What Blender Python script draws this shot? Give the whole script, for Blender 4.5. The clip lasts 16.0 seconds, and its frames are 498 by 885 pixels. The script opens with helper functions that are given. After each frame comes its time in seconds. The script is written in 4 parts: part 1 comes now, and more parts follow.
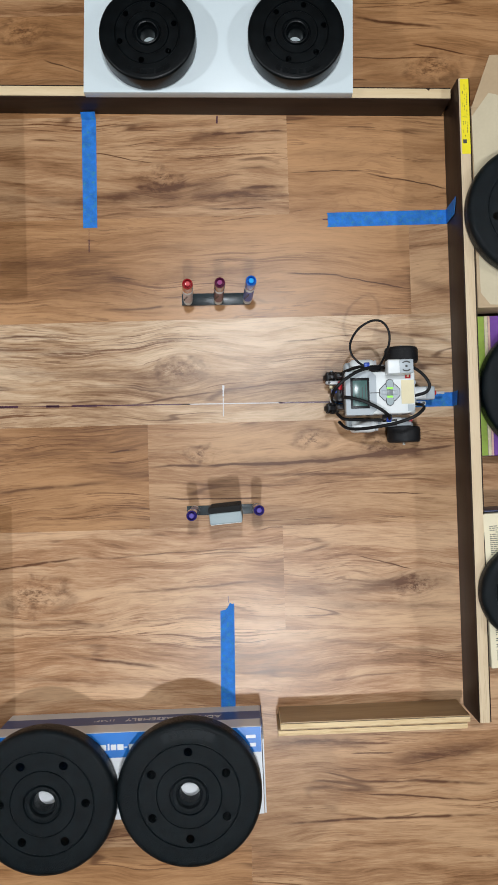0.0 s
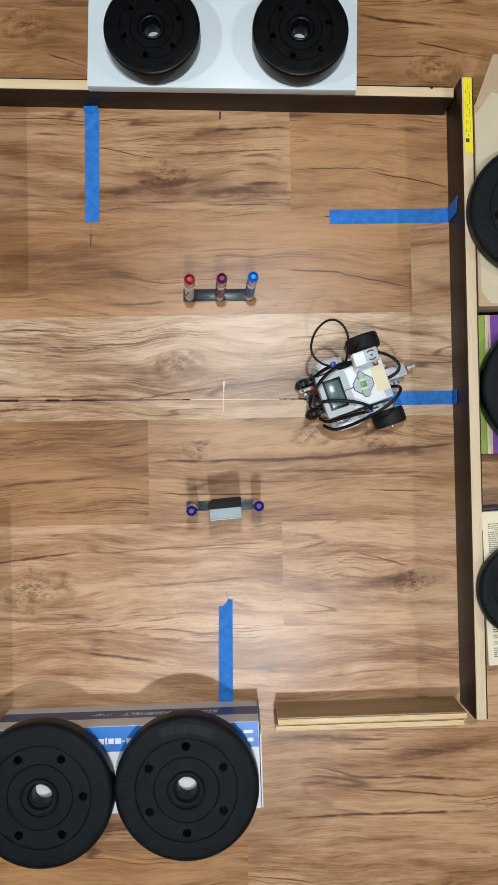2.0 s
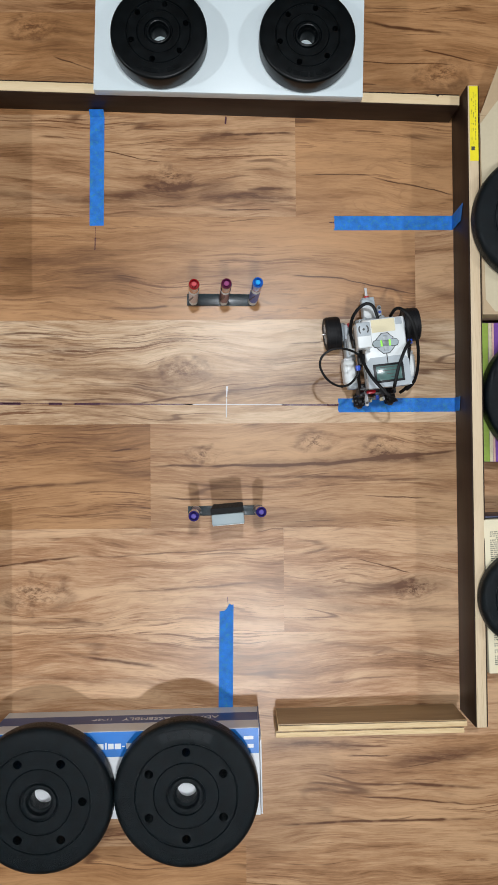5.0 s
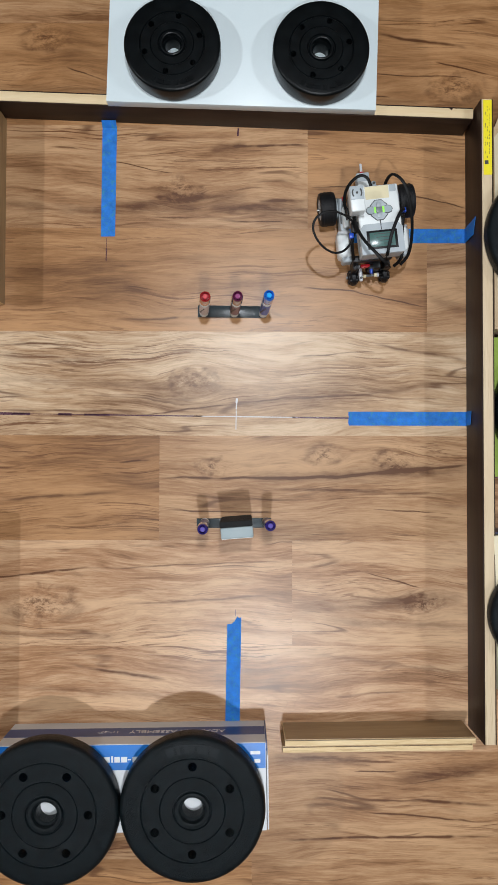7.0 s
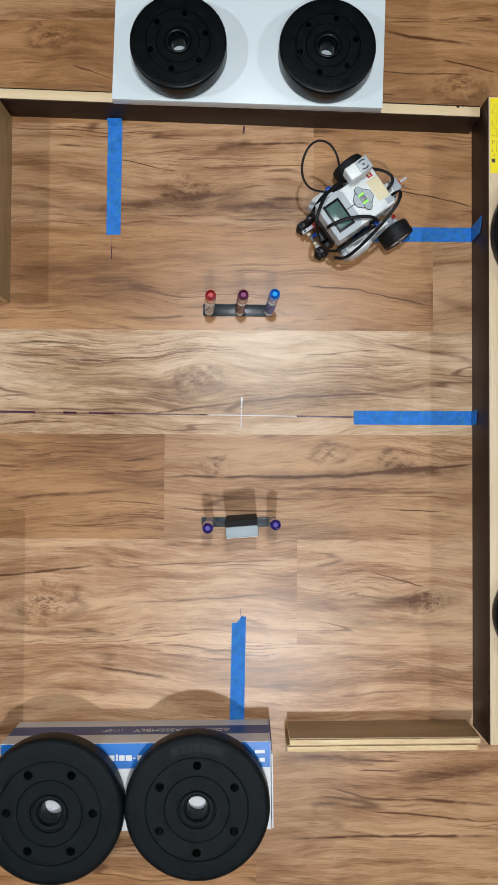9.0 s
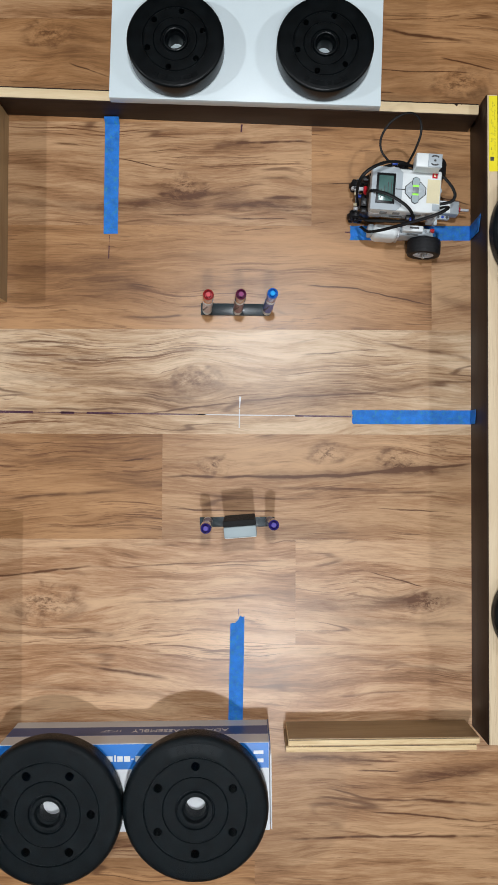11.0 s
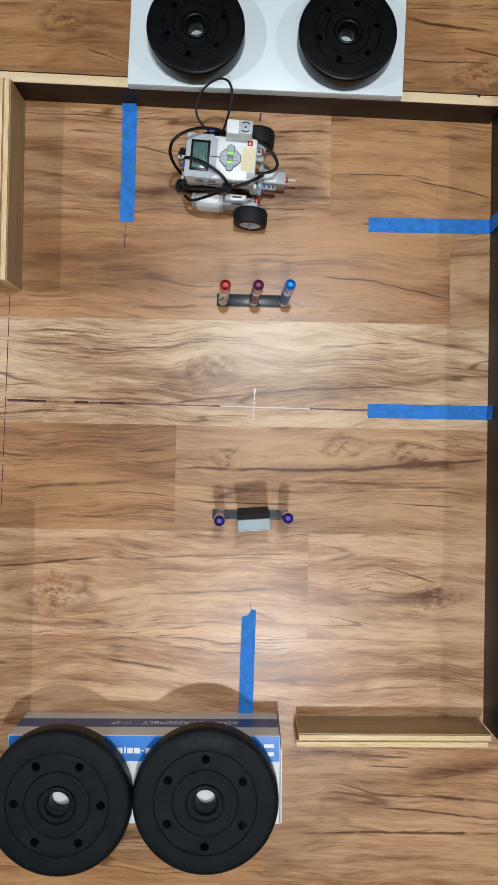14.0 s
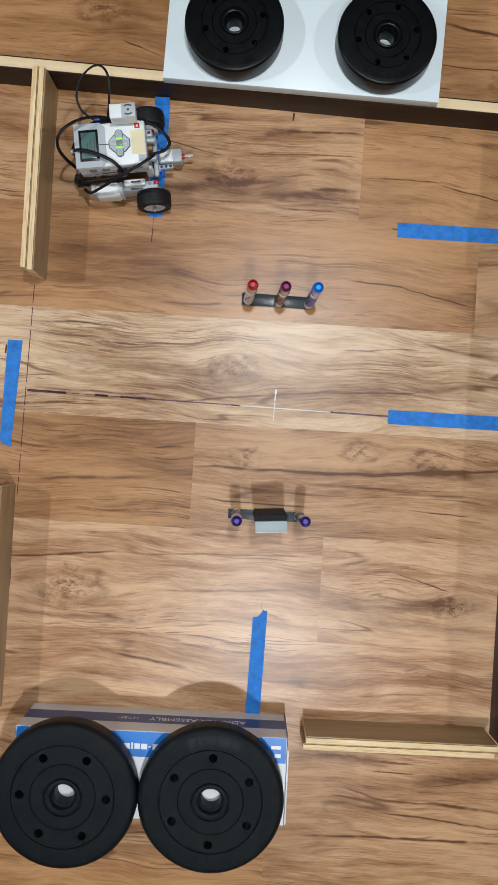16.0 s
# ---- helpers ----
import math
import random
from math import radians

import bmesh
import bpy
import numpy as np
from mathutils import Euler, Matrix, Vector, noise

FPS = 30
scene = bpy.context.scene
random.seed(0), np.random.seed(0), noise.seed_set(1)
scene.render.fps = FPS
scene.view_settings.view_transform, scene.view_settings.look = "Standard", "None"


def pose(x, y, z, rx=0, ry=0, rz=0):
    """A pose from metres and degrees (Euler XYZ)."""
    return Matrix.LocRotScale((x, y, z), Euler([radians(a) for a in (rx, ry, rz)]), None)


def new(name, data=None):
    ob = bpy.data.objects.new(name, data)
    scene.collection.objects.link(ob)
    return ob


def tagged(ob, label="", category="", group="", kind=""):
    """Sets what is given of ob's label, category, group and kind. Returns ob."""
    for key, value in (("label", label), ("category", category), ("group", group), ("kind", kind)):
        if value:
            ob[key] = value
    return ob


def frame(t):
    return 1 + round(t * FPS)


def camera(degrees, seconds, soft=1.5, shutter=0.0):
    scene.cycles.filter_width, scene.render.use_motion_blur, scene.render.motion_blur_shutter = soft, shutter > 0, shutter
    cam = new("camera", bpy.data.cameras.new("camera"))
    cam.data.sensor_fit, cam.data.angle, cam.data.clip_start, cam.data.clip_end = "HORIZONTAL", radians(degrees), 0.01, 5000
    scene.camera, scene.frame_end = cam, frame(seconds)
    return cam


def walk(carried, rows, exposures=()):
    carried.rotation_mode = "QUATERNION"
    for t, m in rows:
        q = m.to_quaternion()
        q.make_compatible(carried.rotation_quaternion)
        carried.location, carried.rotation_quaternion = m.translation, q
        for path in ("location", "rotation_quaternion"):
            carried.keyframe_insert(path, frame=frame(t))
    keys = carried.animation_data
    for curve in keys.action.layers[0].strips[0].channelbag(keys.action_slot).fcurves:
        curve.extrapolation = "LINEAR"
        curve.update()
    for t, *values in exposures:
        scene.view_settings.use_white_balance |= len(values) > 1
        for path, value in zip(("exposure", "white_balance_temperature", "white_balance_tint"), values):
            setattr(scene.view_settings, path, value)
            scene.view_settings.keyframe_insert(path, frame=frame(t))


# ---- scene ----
cam = camera(36.88, 16.0)
PATH = [
    (0, 0.0407, -0.1030, 1.3405, 1.329, -0.136, -1.564),
    (0.5, 0.0423, -0.1047, 1.3418, 1.206, -0.081, -1.478),
    (1, 0.0382, -0.1072, 1.3426, 1.131, -0.251, -1.286),
    (1.5, 0.0337, -0.1058, 1.3440, 1.050, -0.460, -1.129),
    (2, 0.0310, -0.1071, 1.3427, 1.201, -0.561, -1.000),
    (2.5, 0.0278, -0.1028, 1.3422, 1.062, -0.793, -0.810),
    (3, 0.0282, -0.1045, 1.3422, 1.080, -0.878, -0.724),
    (3.5, 0.0293, -0.1066, 1.3422, 1.108, -0.885, -0.679),
    (4, 0.0260, -0.1058, 1.3434, 1.119, -1.025, -0.655),
    (6.5, 0.0150, -0.0853, 1.3372, 1.554, -0.508, 0.025),
    (7, 0.0138, -0.0822, 1.3371, 1.494, -0.418, 0.124),
    (7.5, 0.0148, -0.0832, 1.3348, 1.514, -0.252, 0.169),
    (8, 0.0110, -0.0809, 1.3338, 1.427, -0.332, 0.211),
    (8.5, 0.0116, -0.0809, 1.3324, 1.386, -0.243, 0.264),
    (9, 0.0098, -0.0794, 1.3356, 1.283, -0.204, 0.260),
    (11.5, 0.0131, -0.0752, 1.3278, 1.006, -0.213, 0.151),
    (12, 0.0113, -0.0733, 1.3247, 0.713, -0.200, 0.144),
    (12.5, 0.0064, -0.0708, 1.3250, 0.505, -0.176, 0.154),
    (13, 0.0063, -0.0770, 1.3275, 0.568, -0.065, 0.303),
    (13.5, -0.0022, -0.0759, 1.3260, 0.476, -0.127, 0.596),
    (14, -0.0067, -0.0782, 1.3216, 0.627, 0.014, 1.036),
    (14.5, -0.0138, -0.0746, 1.3215, 0.394, -0.010, 1.590),
    (15, -0.0282, -0.0691, 1.3207, 0.175, -0.018, 2.257),
    (15.5, -0.0340, -0.0700, 1.3172, 0.247, -0.012, 2.942),
    (16, -0.0411, -0.0674, 1.3186, 0.128, -0.034, 3.569),
]
walk(cam, [(t, pose(*p)) for t, *p in PATH])

# ---- world and light ----
world = bpy.data.worlds.new("world")
scene.world = world
world.use_nodes = True
world.node_tree.nodes["Background"].inputs[0].default_value = (1.0, 0.93, 0.85, 1)
world.node_tree.nodes["Background"].inputs[1].default_value = 0.02
scene.view_settings.exposure = -0.02


def ceiling_lamp(x, y, power, radius=0.05, spread=180):
    data = bpy.data.lights.new("ceiling_lamp", "AREA")
    data.shape, data.size, data.energy, data.color = "DISK", radius * 2, power, (0.895, 0.945, 1.0)
    data.spread = radians(spread)
    ob = new("ceiling_lamp", data)
    ob.matrix_world = pose(x, y, 2.38)
    return ob


ceiling_lamp(0.09, 0.48, 14.2, 0.05, 136)
ceiling_lamp(0.10, -1.00, 17.8, 0.05, 136)
ceiling_lamp(2.35, 0.25, 29.0, 0.05)
ceiling_lamp(-2.35, 0.20, 43.0, 0.05)


# ---- materials ----
def nodes_of(name):
    m = bpy.data.materials.new(name)
    m.use_nodes = True
    nt = m.node_tree
    return m, nt, nt.nodes["Principled BSDF"]


def node(nt, kind, **values):
    n = nt.nodes.new(kind)
    for k, v in values.items():
        if k.startswith("i_"):
            n.inputs[k[2:].replace("_", " ")].default_value = v
        else:
            setattr(n, k, v)
    return n


def ramp(nt, source, stops):
    r = nt.nodes.new("ShaderNodeValToRGB")
    el = r.color_ramp.elements
    while len(el) < len(stops):
        el.new(0.5)
    for e, (p, c) in zip(el, stops):
        e.position = p
        e.color = (*c, 1) if len(c) == 3 else c
    nt.links.new(source, r.inputs[0])
    return r.outputs[0]


def math_node(nt, op, a, b=None, c=None, clamp=False):
    n = nt.nodes.new("ShaderNodeMath")
    n.operation, n.use_clamp = op, clamp
    for i, v in enumerate((a, b, c)):
        if v is None:
            continue
        if isinstance(v, (int, float)):
            n.inputs[i].default_value = v
        else:
            nt.links.new(v, n.inputs[i])
    return n.outputs[0]


def mix_color(nt, fac, a, b, blend="MIX"):
    n = nt.nodes.new("ShaderNodeMix")
    n.data_type, n.blend_type = "RGBA", blend
    for sock, v in ((n.inputs[0], fac), (n.inputs[6], a), (n.inputs[7], b)):
        if isinstance(v, (int, float)):
            sock.default_value = v
        elif isinstance(v, tuple):
            sock.default_value = (*v, 1)
        else:
            nt.links.new(v, sock)
    return n.outputs[2]


def bump(nt, bsdf, height, strength, distance):
    b = node(nt, "ShaderNodeBump")
    b.inputs["Strength"].default_value, b.inputs["Distance"].default_value = strength, distance
    nt.links.new(height, b.inputs["Height"])
    nt.links.new(b.outputs[0], bsdf.inputs["Normal"])


def plain(name, color, rough=0.5, metal=0.0, vary=0.12, scale=40.0, relief=0.15, spec=0.5, coat=0.0):
    """A painted, moulded or paper surface: mottled at two scales, with fine relief."""
    m, nt, b = nodes_of(name)
    co = node(nt, "ShaderNodeTexCoord").outputs["Object"]
    n1 = node(nt, "ShaderNodeTexNoise", i_Scale=scale, i_Detail=4.0)
    n2 = node(nt, "ShaderNodeTexNoise", i_Scale=scale * 12, i_Detail=2.0)
    nt.links.new(co, n1.inputs["Vector"])
    nt.links.new(co, n2.inputs["Vector"])
    f = math_node(nt, "ADD", math_node(nt, "MULTIPLY", n1.outputs[0], 0.7), math_node(nt, "MULTIPLY", n2.outputs[0], 0.3))
    lo, hi = [tuple(min(1, c * k) for c in color) for k in (1 - vary, 1 + vary)]
    nt.links.new(ramp(nt, f, [(0.3, lo), (0.7, hi)]), b.inputs["Base Color"])
    b.inputs["Roughness"].default_value, b.inputs["Metallic"].default_value = rough, metal
    b.inputs["Specular IOR Level"].default_value = spec
    b.inputs["Coat Weight"].default_value = coat
    nt.links.new(math_node(nt, "ADD", rough - 0.08, math_node(nt, "MULTIPLY", n1.outputs[0], 0.16)), b.inputs["Roughness"])
    if relief:
        bump(nt, b, n2.outputs[0], relief, 0.0006)
    return m


def wood(name, light, mid, dark, rough=0.40, along=0, knots=(), streaks=(), fine=1.0, seed=0.0, relief=0.10, figure=1.02, patch=0.55, gloss=0.5):
    """Wood print with its grain along one axis: bowed figure, thin growth lines, pores, and knots and cracks at given places (metres)."""
    m, nt, b = nodes_of(name)
    L = nt.links.new

    def at(x, y, z=seed):
        v = node(nt, "ShaderNodeCombineXYZ")
        for i, c in enumerate((x, y, z)):
            if isinstance(c, (int, float)):
                v.inputs[i].default_value = c
            else:
                L(c, v.inputs[i])
        return v.outputs[0]

    def noise_at(vector, scale=1.0, detail=3.0, rough_=0.55, distortion=0.0):
        n = node(nt, "ShaderNodeTexNoise", i_Scale=scale, i_Detail=detail, i_Roughness=rough_, i_Distortion=distortion)
        L(vector, n.inputs["Vector"])
        return n.outputs[0]

    def mul(p, q):
        return math_node(nt, "MULTIPLY", p, q)

    def plus(p, q):
        return math_node(nt, "ADD", p, q)

    pos = node(nt, "ShaderNodeNewGeometry").outputs["Position"]
    rnd = node(nt, "ShaderNodeObjectInfo").outputs["Random"]
    sep = node(nt, "ShaderNodeSeparateXYZ")
    L(pos, sep.inputs[0])
    X, Y = (sep.outputs[0], sep.outputs[1]) if along == 0 else (sep.outputs[1], sep.outputs[0])
    Y = plus(Y, sep.outputs[2])
    x = plus(X, mul(rnd, 31.0))
    shift = mul(rnd, 17.0)
    ripple = mul(math_node(nt, "SUBTRACT", noise_at(at(mul(X, 30.0), mul(Y, 70.0)), 1.0, 4.0), 0.5), 0.012)
    sway = mul(math_node(nt, "SUBTRACT", noise_at(at(mul(X, 7.0), mul(Y, 9.0)), 1.0, 3.0), 0.5), 0.020)
    marks, push, pale, yy = None, None, None, Y
    for kx, ky, r in knots:
        dx = mul(math_node(nt, "SUBTRACT", plus(X, mul(ripple, 2.6)), kx), 0.55 / r)
        dy = mul(math_node(nt, "SUBTRACT", plus(Y, mul(ripple, 2.2)), ky), 1.0 / r)
        d2 = plus(mul(dx, dx), mul(dy, dy))
        g = math_node(nt, "POWER", 2.718, mul(d2, -0.4))
        speck = noise_at(at(mul(X, 62.0), mul(plus(Y, ripple), 120.0), seed + kx * 50.0), 1.0, 6.0, 0.75)
        dark_fleck = ramp(nt, speck, [(0.47, (0, 0, 0)), (0.60, (1, 1, 1))])
        pale_fleck = ramp(nt, speck, [(0.36, (1, 1, 1)), (0.46, (0, 0, 0))])
        core = math_node(nt, "POWER", 2.718, mul(d2, -1.6))
        off = math_node(nt, "SUBTRACT", d2, 1.1)
        edge = math_node(nt, "POWER", 2.718, mul(mul(off, off), -2.2))
        swirl = ramp(nt, noise_at(at(mul(X, 20.0), mul(Y, 26.0), seed + ky * 40.0), 1.0, 3.0, 0.6, 1.2), [(0.46, (0, 0, 0)), (0.66, (1, 1, 1))])
        k = plus(mul(mul(core, dark_fleck), 0.85), mul(mul(edge, swirl), 0.60))
        p_ = mul(mul(core, pale_fleck), 0.6)
        pale = p_ if pale is None else plus(pale, p_)
        marks = k if marks is None else plus(marks, k)
        p = mul(mul(g, dy), r * -0.75)
        push = p if push is None else plus(push, p)
    if push is not None:
        yy = plus(Y, push)
    for x0, y0, x1, y1, half, strength in streaks:
        cx, length, slope = (x0 + x1) / 2, max(0.01, (x1 - x0) / 2), (y1 - y0) / max(1e-4, x1 - x0)
        u = mul(math_node(nt, "SUBTRACT", X, cx), 1.0 / length)
        u2 = mul(u, u)
        line = math_node(nt, "MULTIPLY_ADD", math_node(nt, "SUBTRACT", X, cx), slope, (y0 + y1) / 2)
        v = math_node(nt, "SUBTRACT", plus(plus(Y, mul(sway, 0.8)), mul(ripple, 1.5 if half > 0.004 else 0.22)), line)
        v = mul(v, 1.0 / (half if half > 0.004 else half * 0.72))
        fade = math_node(nt, "SUBTRACT", 1.0, mul(u2, u2), clamp=True)
        s = mul(mul(math_node(nt, "POWER", 2.718, mul(mul(v, v), -1.0)), fade), strength)
        if half > 0.004:
            s = mul(s, ramp(nt, noise_at(at(mul(X, 13.0), mul(plus(Y, ripple), 95.0)), 1.0, 6.0, 0.7), [(0.34, (0.38, 0.38, 0.38)), (0.62, (1.0, 1.0, 1.0))]))
        else:
            s = mul(s, ramp(nt, noise_at(at(mul(X, 24.0), mul(Y, 20.0)), 1.0, 2.0), [(0.3, (0.4, 0.4, 0.4)), (0.55, (1.7, 1.7, 1.7))]))
        marks = s if marks is None else plus(marks, s)
    ys = plus(yy, shift)
    bow = mul(math_node(nt, "SUBTRACT", noise_at(at(mul(x, 3.2), mul(ys, 6.0)), 1.0, 2.0, 0.5), 0.5), 0.078 / fine)
    yb = plus(ys, bow)
    broad = noise_at(at(mul(x, 2.2 * fine), mul(yb, 13.0 * fine)), 1.0, 4.0, 0.6, 0.4)
    lines = noise_at(at(mul(x, 5.5 * fine), mul(yb, 58.0 * fine)), 1.0, 6.0, 0.68, 0.2)
    pores = noise_at(at(mul(x, 24.0 * fine), mul(yb, 330.0 * fine)), 1.0, 3.0, 0.7)
    cloud = noise_at(at(mul(x, 5.0), mul(ys, 8.0)), 1.0, 2.0)
    f = plus(plus(mul(broad, 0.36), mul(lines, 0.34)), plus(mul(pores, 0.18), mul(cloud, 0.12)))
    f = math_node(nt, "MULTIPLY_ADD", math_node(nt, "SUBTRACT", f, 0.5), 2.75 * figure, 0.5)
    col = ramp(nt, f, [(0.20, dark), (0.42, mid), (0.60, light), (0.82, tuple(min(1, c * 1.18) for c in light))])
    # darker growth lines in groups
    group = ramp(nt, noise_at(at(mul(x, 2.6), mul(yb, 20.0)), 1.0, 2.0), [(0.50, (0, 0, 0)), (0.66, (1, 1, 1))])
    thin = ramp(nt, noise_at(at(mul(x, 6.5 * fine), mul(yb, 210.0 * fine)), 1.0, 4.0, 0.65), [(0.54, (0, 0, 0)), (0.62, (1, 1, 1))])
    col = mix_color(nt, mul(mul(group, thin), 1.7 * patch), col, tuple(c * k for c, k in zip(dark, (0.75, 0.60, 0.50))))
    # nested contour lines of the figure, here and there
    contour = ramp(nt, math_node(nt, "ABSOLUTE", math_node(nt, "SINE", mul(plus(broad, mul(lines, 0.10)), 46.0))), [(0.0, (1, 1, 1)), (0.42, (0, 0, 0))])
    where = ramp(nt, noise_at(at(mul(x, 4.0), mul(ys, 11.0), seed + 3.0), 1.0, 2.0), [(0.42, (0, 0, 0)), (0.62, (1, 1, 1))])
    col = mix_color(nt, mul(mul(contour, where), 0.38 * patch), col, tuple(c * k for c, k in zip(dark, (0.9, 0.75, 0.65))))
    # short pore dashes everywhere
    dash = ramp(nt, noise_at(at(mul(x, 22.0), mul(yb, 330.0)), 1.0, 2.0), [(0.59, (0, 0, 0)), (0.645, (1, 1, 1))])
    col = mix_color(nt, mul(mul(dash, plus(group, 0.35)), 0.75 * patch), col, tuple(c * k for c, k in zip(dark, (0.75, 0.60, 0.50))))
    stroke = ramp(nt, noise_at(at(mul(x, 11.0), mul(yb, 150.0), seed + 9.0), 1.0, 3.0, 0.6), [(0.63, (0, 0, 0)), (0.67, (1, 1, 1))])
    col = mix_color(nt, mul(mul(stroke, where), 1.0 * patch), col, tuple(c * k for c, k in zip(dark, (0.60, 0.45, 0.38))))
    # long wandering cracks
    crack_y = plus(yb, mul(ripple, 0.35))
    crack = math_node(nt, "ABSOLUTE", math_node(nt, "SUBTRACT", noise_at(at(mul(x, 1.5), mul(crack_y, 17.0), seed + 5.0), 1.0, 2.0, 0.45), 0.5))
    crack = ramp(nt, crack, [(0.003, (1, 1, 1)), (0.010, (0, 0, 0))])
    broken = ramp(nt, noise_at(at(mul(x, 7.0), mul(ys, 16.0), seed + 7.0), 1.0, 2.0), [(0.52, (0, 0, 0)), (0.62, (1, 1, 1))])
    col = mix_color(nt, mul(mul(crack, broken), 1.35 * patch), col, tuple(c * k for c, k in zip(dark, (0.50, 0.38, 0.30))))
    if pale is not None:
        col = mix_color(nt, math_node(nt, "MINIMUM", pale, 0.8), col, tuple(min(1, c * 1.12) for c in light))
    if marks is not None:
        col = mix_color(nt, math_node(nt, "MINIMUM", marks, 0.93), col, tuple(c * k for c, k in zip(dark, (0.50, 0.37, 0.29))))
    L(col, b.inputs["Base Color"])
    L(math_node(nt, "MULTIPLY_ADD", pores, 0.14, rough - 0.07), b.inputs["Roughness"])
    b.inputs["Specular IOR Level"].default_value = gloss
    bump(nt, b, pores, relief, 0.0006)
    return m


# ---- mesh helpers ----
def part(name, bm, material, parent=None, label="", smooth=True, at=None):
    me = bpy.data.meshes.new(name)
    bmesh.ops.recalc_face_normals(bm, faces=bm.faces)
    bm.to_mesh(me)
    bm.free()
    for p in me.polygons:
        p.use_smooth = smooth
    if smooth:
        me.set_sharp_from_angle(angle=radians(35))
    me.materials.append(material)
    ob = new(name, me)
    if parent is not None:
        ob.parent = parent
    if at is not None:
        ob.matrix_basis = at
    if label:
        ob["label"] = label
    return ob


def thing(name, label, category, m=None, group="", kind=""):
    ob = new(name)
    ob.empty_display_size = 0.02
    if m is not None:
        ob.matrix_basis = m
    return tagged(ob, label, category, group, kind)


def box(x0, x1, y0, y1, z0, z1, r=0.0, seg=2, bm=None, m=None):
    own = bmesh.new()
    bmesh.ops.create_cube(own, size=1.0)
    bmesh.ops.transform(own, matrix=Matrix.Translation(((x0 + x1) / 2, (y0 + y1) / 2, (z0 + z1) / 2)) @ Matrix.Diagonal((x1 - x0, y1 - y0, z1 - z0, 1)), verts=own.verts)
    if r > 0:
        bmesh.ops.bevel(own, geom=list(own.edges), offset=r, segments=seg, affect="EDGES", profile=0.5)
    if m is not None:
        bmesh.ops.transform(own, matrix=m, verts=own.verts)
    return own if bm is None else merge(bm, own)


def merge(bm, other):
    tmp = bpy.data.meshes.new("tmp")
    other.to_mesh(tmp)
    other.free()
    bm.from_mesh(tmp)
    bpy.data.meshes.remove(tmp)
    return bm


def lathe(profile, seg=48, m=None, bm=None, closed=True):
    """Turns a profile of (radius, height) about z. A closed profile makes a ring."""
    own = bmesh.new()
    rings = []
    for r, z in profile:
        if r < 1e-6:
            rings.append([own.verts.new((0, 0, z))])
        else:
            rings.append([own.verts.new((r * math.cos(2 * math.pi * i / seg), r * math.sin(2 * math.pi * i / seg), z)) for i in range(seg)])
    pairs = list(zip(rings, rings[1:])) + ([(rings[-1], rings[0])] if closed else [])
    for a, b in pairs:
        for i in range(seg):
            j = (i + 1) % seg
            if len(a) == 1 and len(b) == 1:
                continue
            if len(a) == 1:
                own.faces.new((a[0], b[i], b[j]))
            elif len(b) == 1:
                own.faces.new((a[i], a[j], b[0]))
            else:
                own.faces.new((a[i], a[j], b[j], b[i]))
    if m is not None:
        bmesh.ops.transform(own, matrix=m, verts=own.verts)
    return own if bm is None else merge(bm, own)


def rod(r, h, m=None, bm=None, seg=20, bevel=0.0):
    """A solid round bar from z = 0 to h, with rounded ends."""
    c = min(bevel, r * 0.9)
    prof = [(0, 0), (r - c, 0), (r, c), (r, h - c), (r - c, h), (0, h)] if c else [(0, 0), (r, 0), (r, h), (0, h)]
    return lathe(prof, seg, m, bm, closed=False)


def along_x(x, y, z):
    return pose(x, y, z, 0, 90, 0)


def along_y(x, y, z):
    return pose(x, y, z, -90, 0, 0)


def ribbon(points, width, thick, bm=None, steps=10, face=None):
    """A flat or round cable along a smooth curve through points."""
    pts = [Vector(p) for p in points]
    path = []
    for i in range(len(pts) - 1):
        p0, p1, p2, p3 = pts[max(0, i - 1)], pts[i], pts[i + 1], pts[min(len(pts) - 1, i + 2)]
        for k in range(steps):
            t = k / steps
            path.append(0.5 * (2 * p1 + (p2 - p0) * t + (2 * p0 - 5 * p1 + 4 * p2 - p3) * t * t + (3 * p1 - p0 - 3 * p2 + p3) * t ** 3))
    path.append(pts[-1])
    own = bmesh.new()
    rings = []
    n = 10
    side = Vector((0, 0, 1))
    for i, p in enumerate(path):
        d = (path[min(i + 1, len(path) - 1)] - path[max(i - 1, 0)]).normalized()
        ref = Vector(face) if face else Vector((0, 0, 1))
        s = d.cross(ref)
        s = side if s.length < 0.2 else s.normalized()
        if s.dot(side) < 0 and i:
            s = -s
        side = s
        u = s.cross(d).normalized()
        rings.append([own.verts.new(p + s * (width / 2 * math.cos(2 * math.pi * k / n)) + u * (thick / 2 * math.sin(2 * math.pi * k / n))) for k in range(n)])
    for a, b in zip(rings, rings[1:]):
        for k in range(n):
            own.faces.new((a[k], a[(k + 1) % n], b[(k + 1) % n], b[k]))
    own.faces.new(rings[0])
    own.faces.new(list(reversed(rings[-1])))
    return own if bm is None else merge(bm, own)


def slab(points, z0, z1, bm=None, m=None):
    """A flat plate with the outline of points (x, y)."""
    own = bmesh.new()
    lo = [own.verts.new((x, y, z0)) for x, y in points]
    hi = [own.verts.new((x, y, z1)) for x, y in points]
    own.faces.new(list(reversed(lo)))
    own.faces.new(hi)
    for i in range(len(points)):
        j = (i + 1) % len(points)
        own.faces.new((lo[i], lo[j], hi[j], hi[i]))
    if m is not None:
        bmesh.ops.transform(own, matrix=m, verts=own.verts)
    return own if bm is None else merge(bm, own)


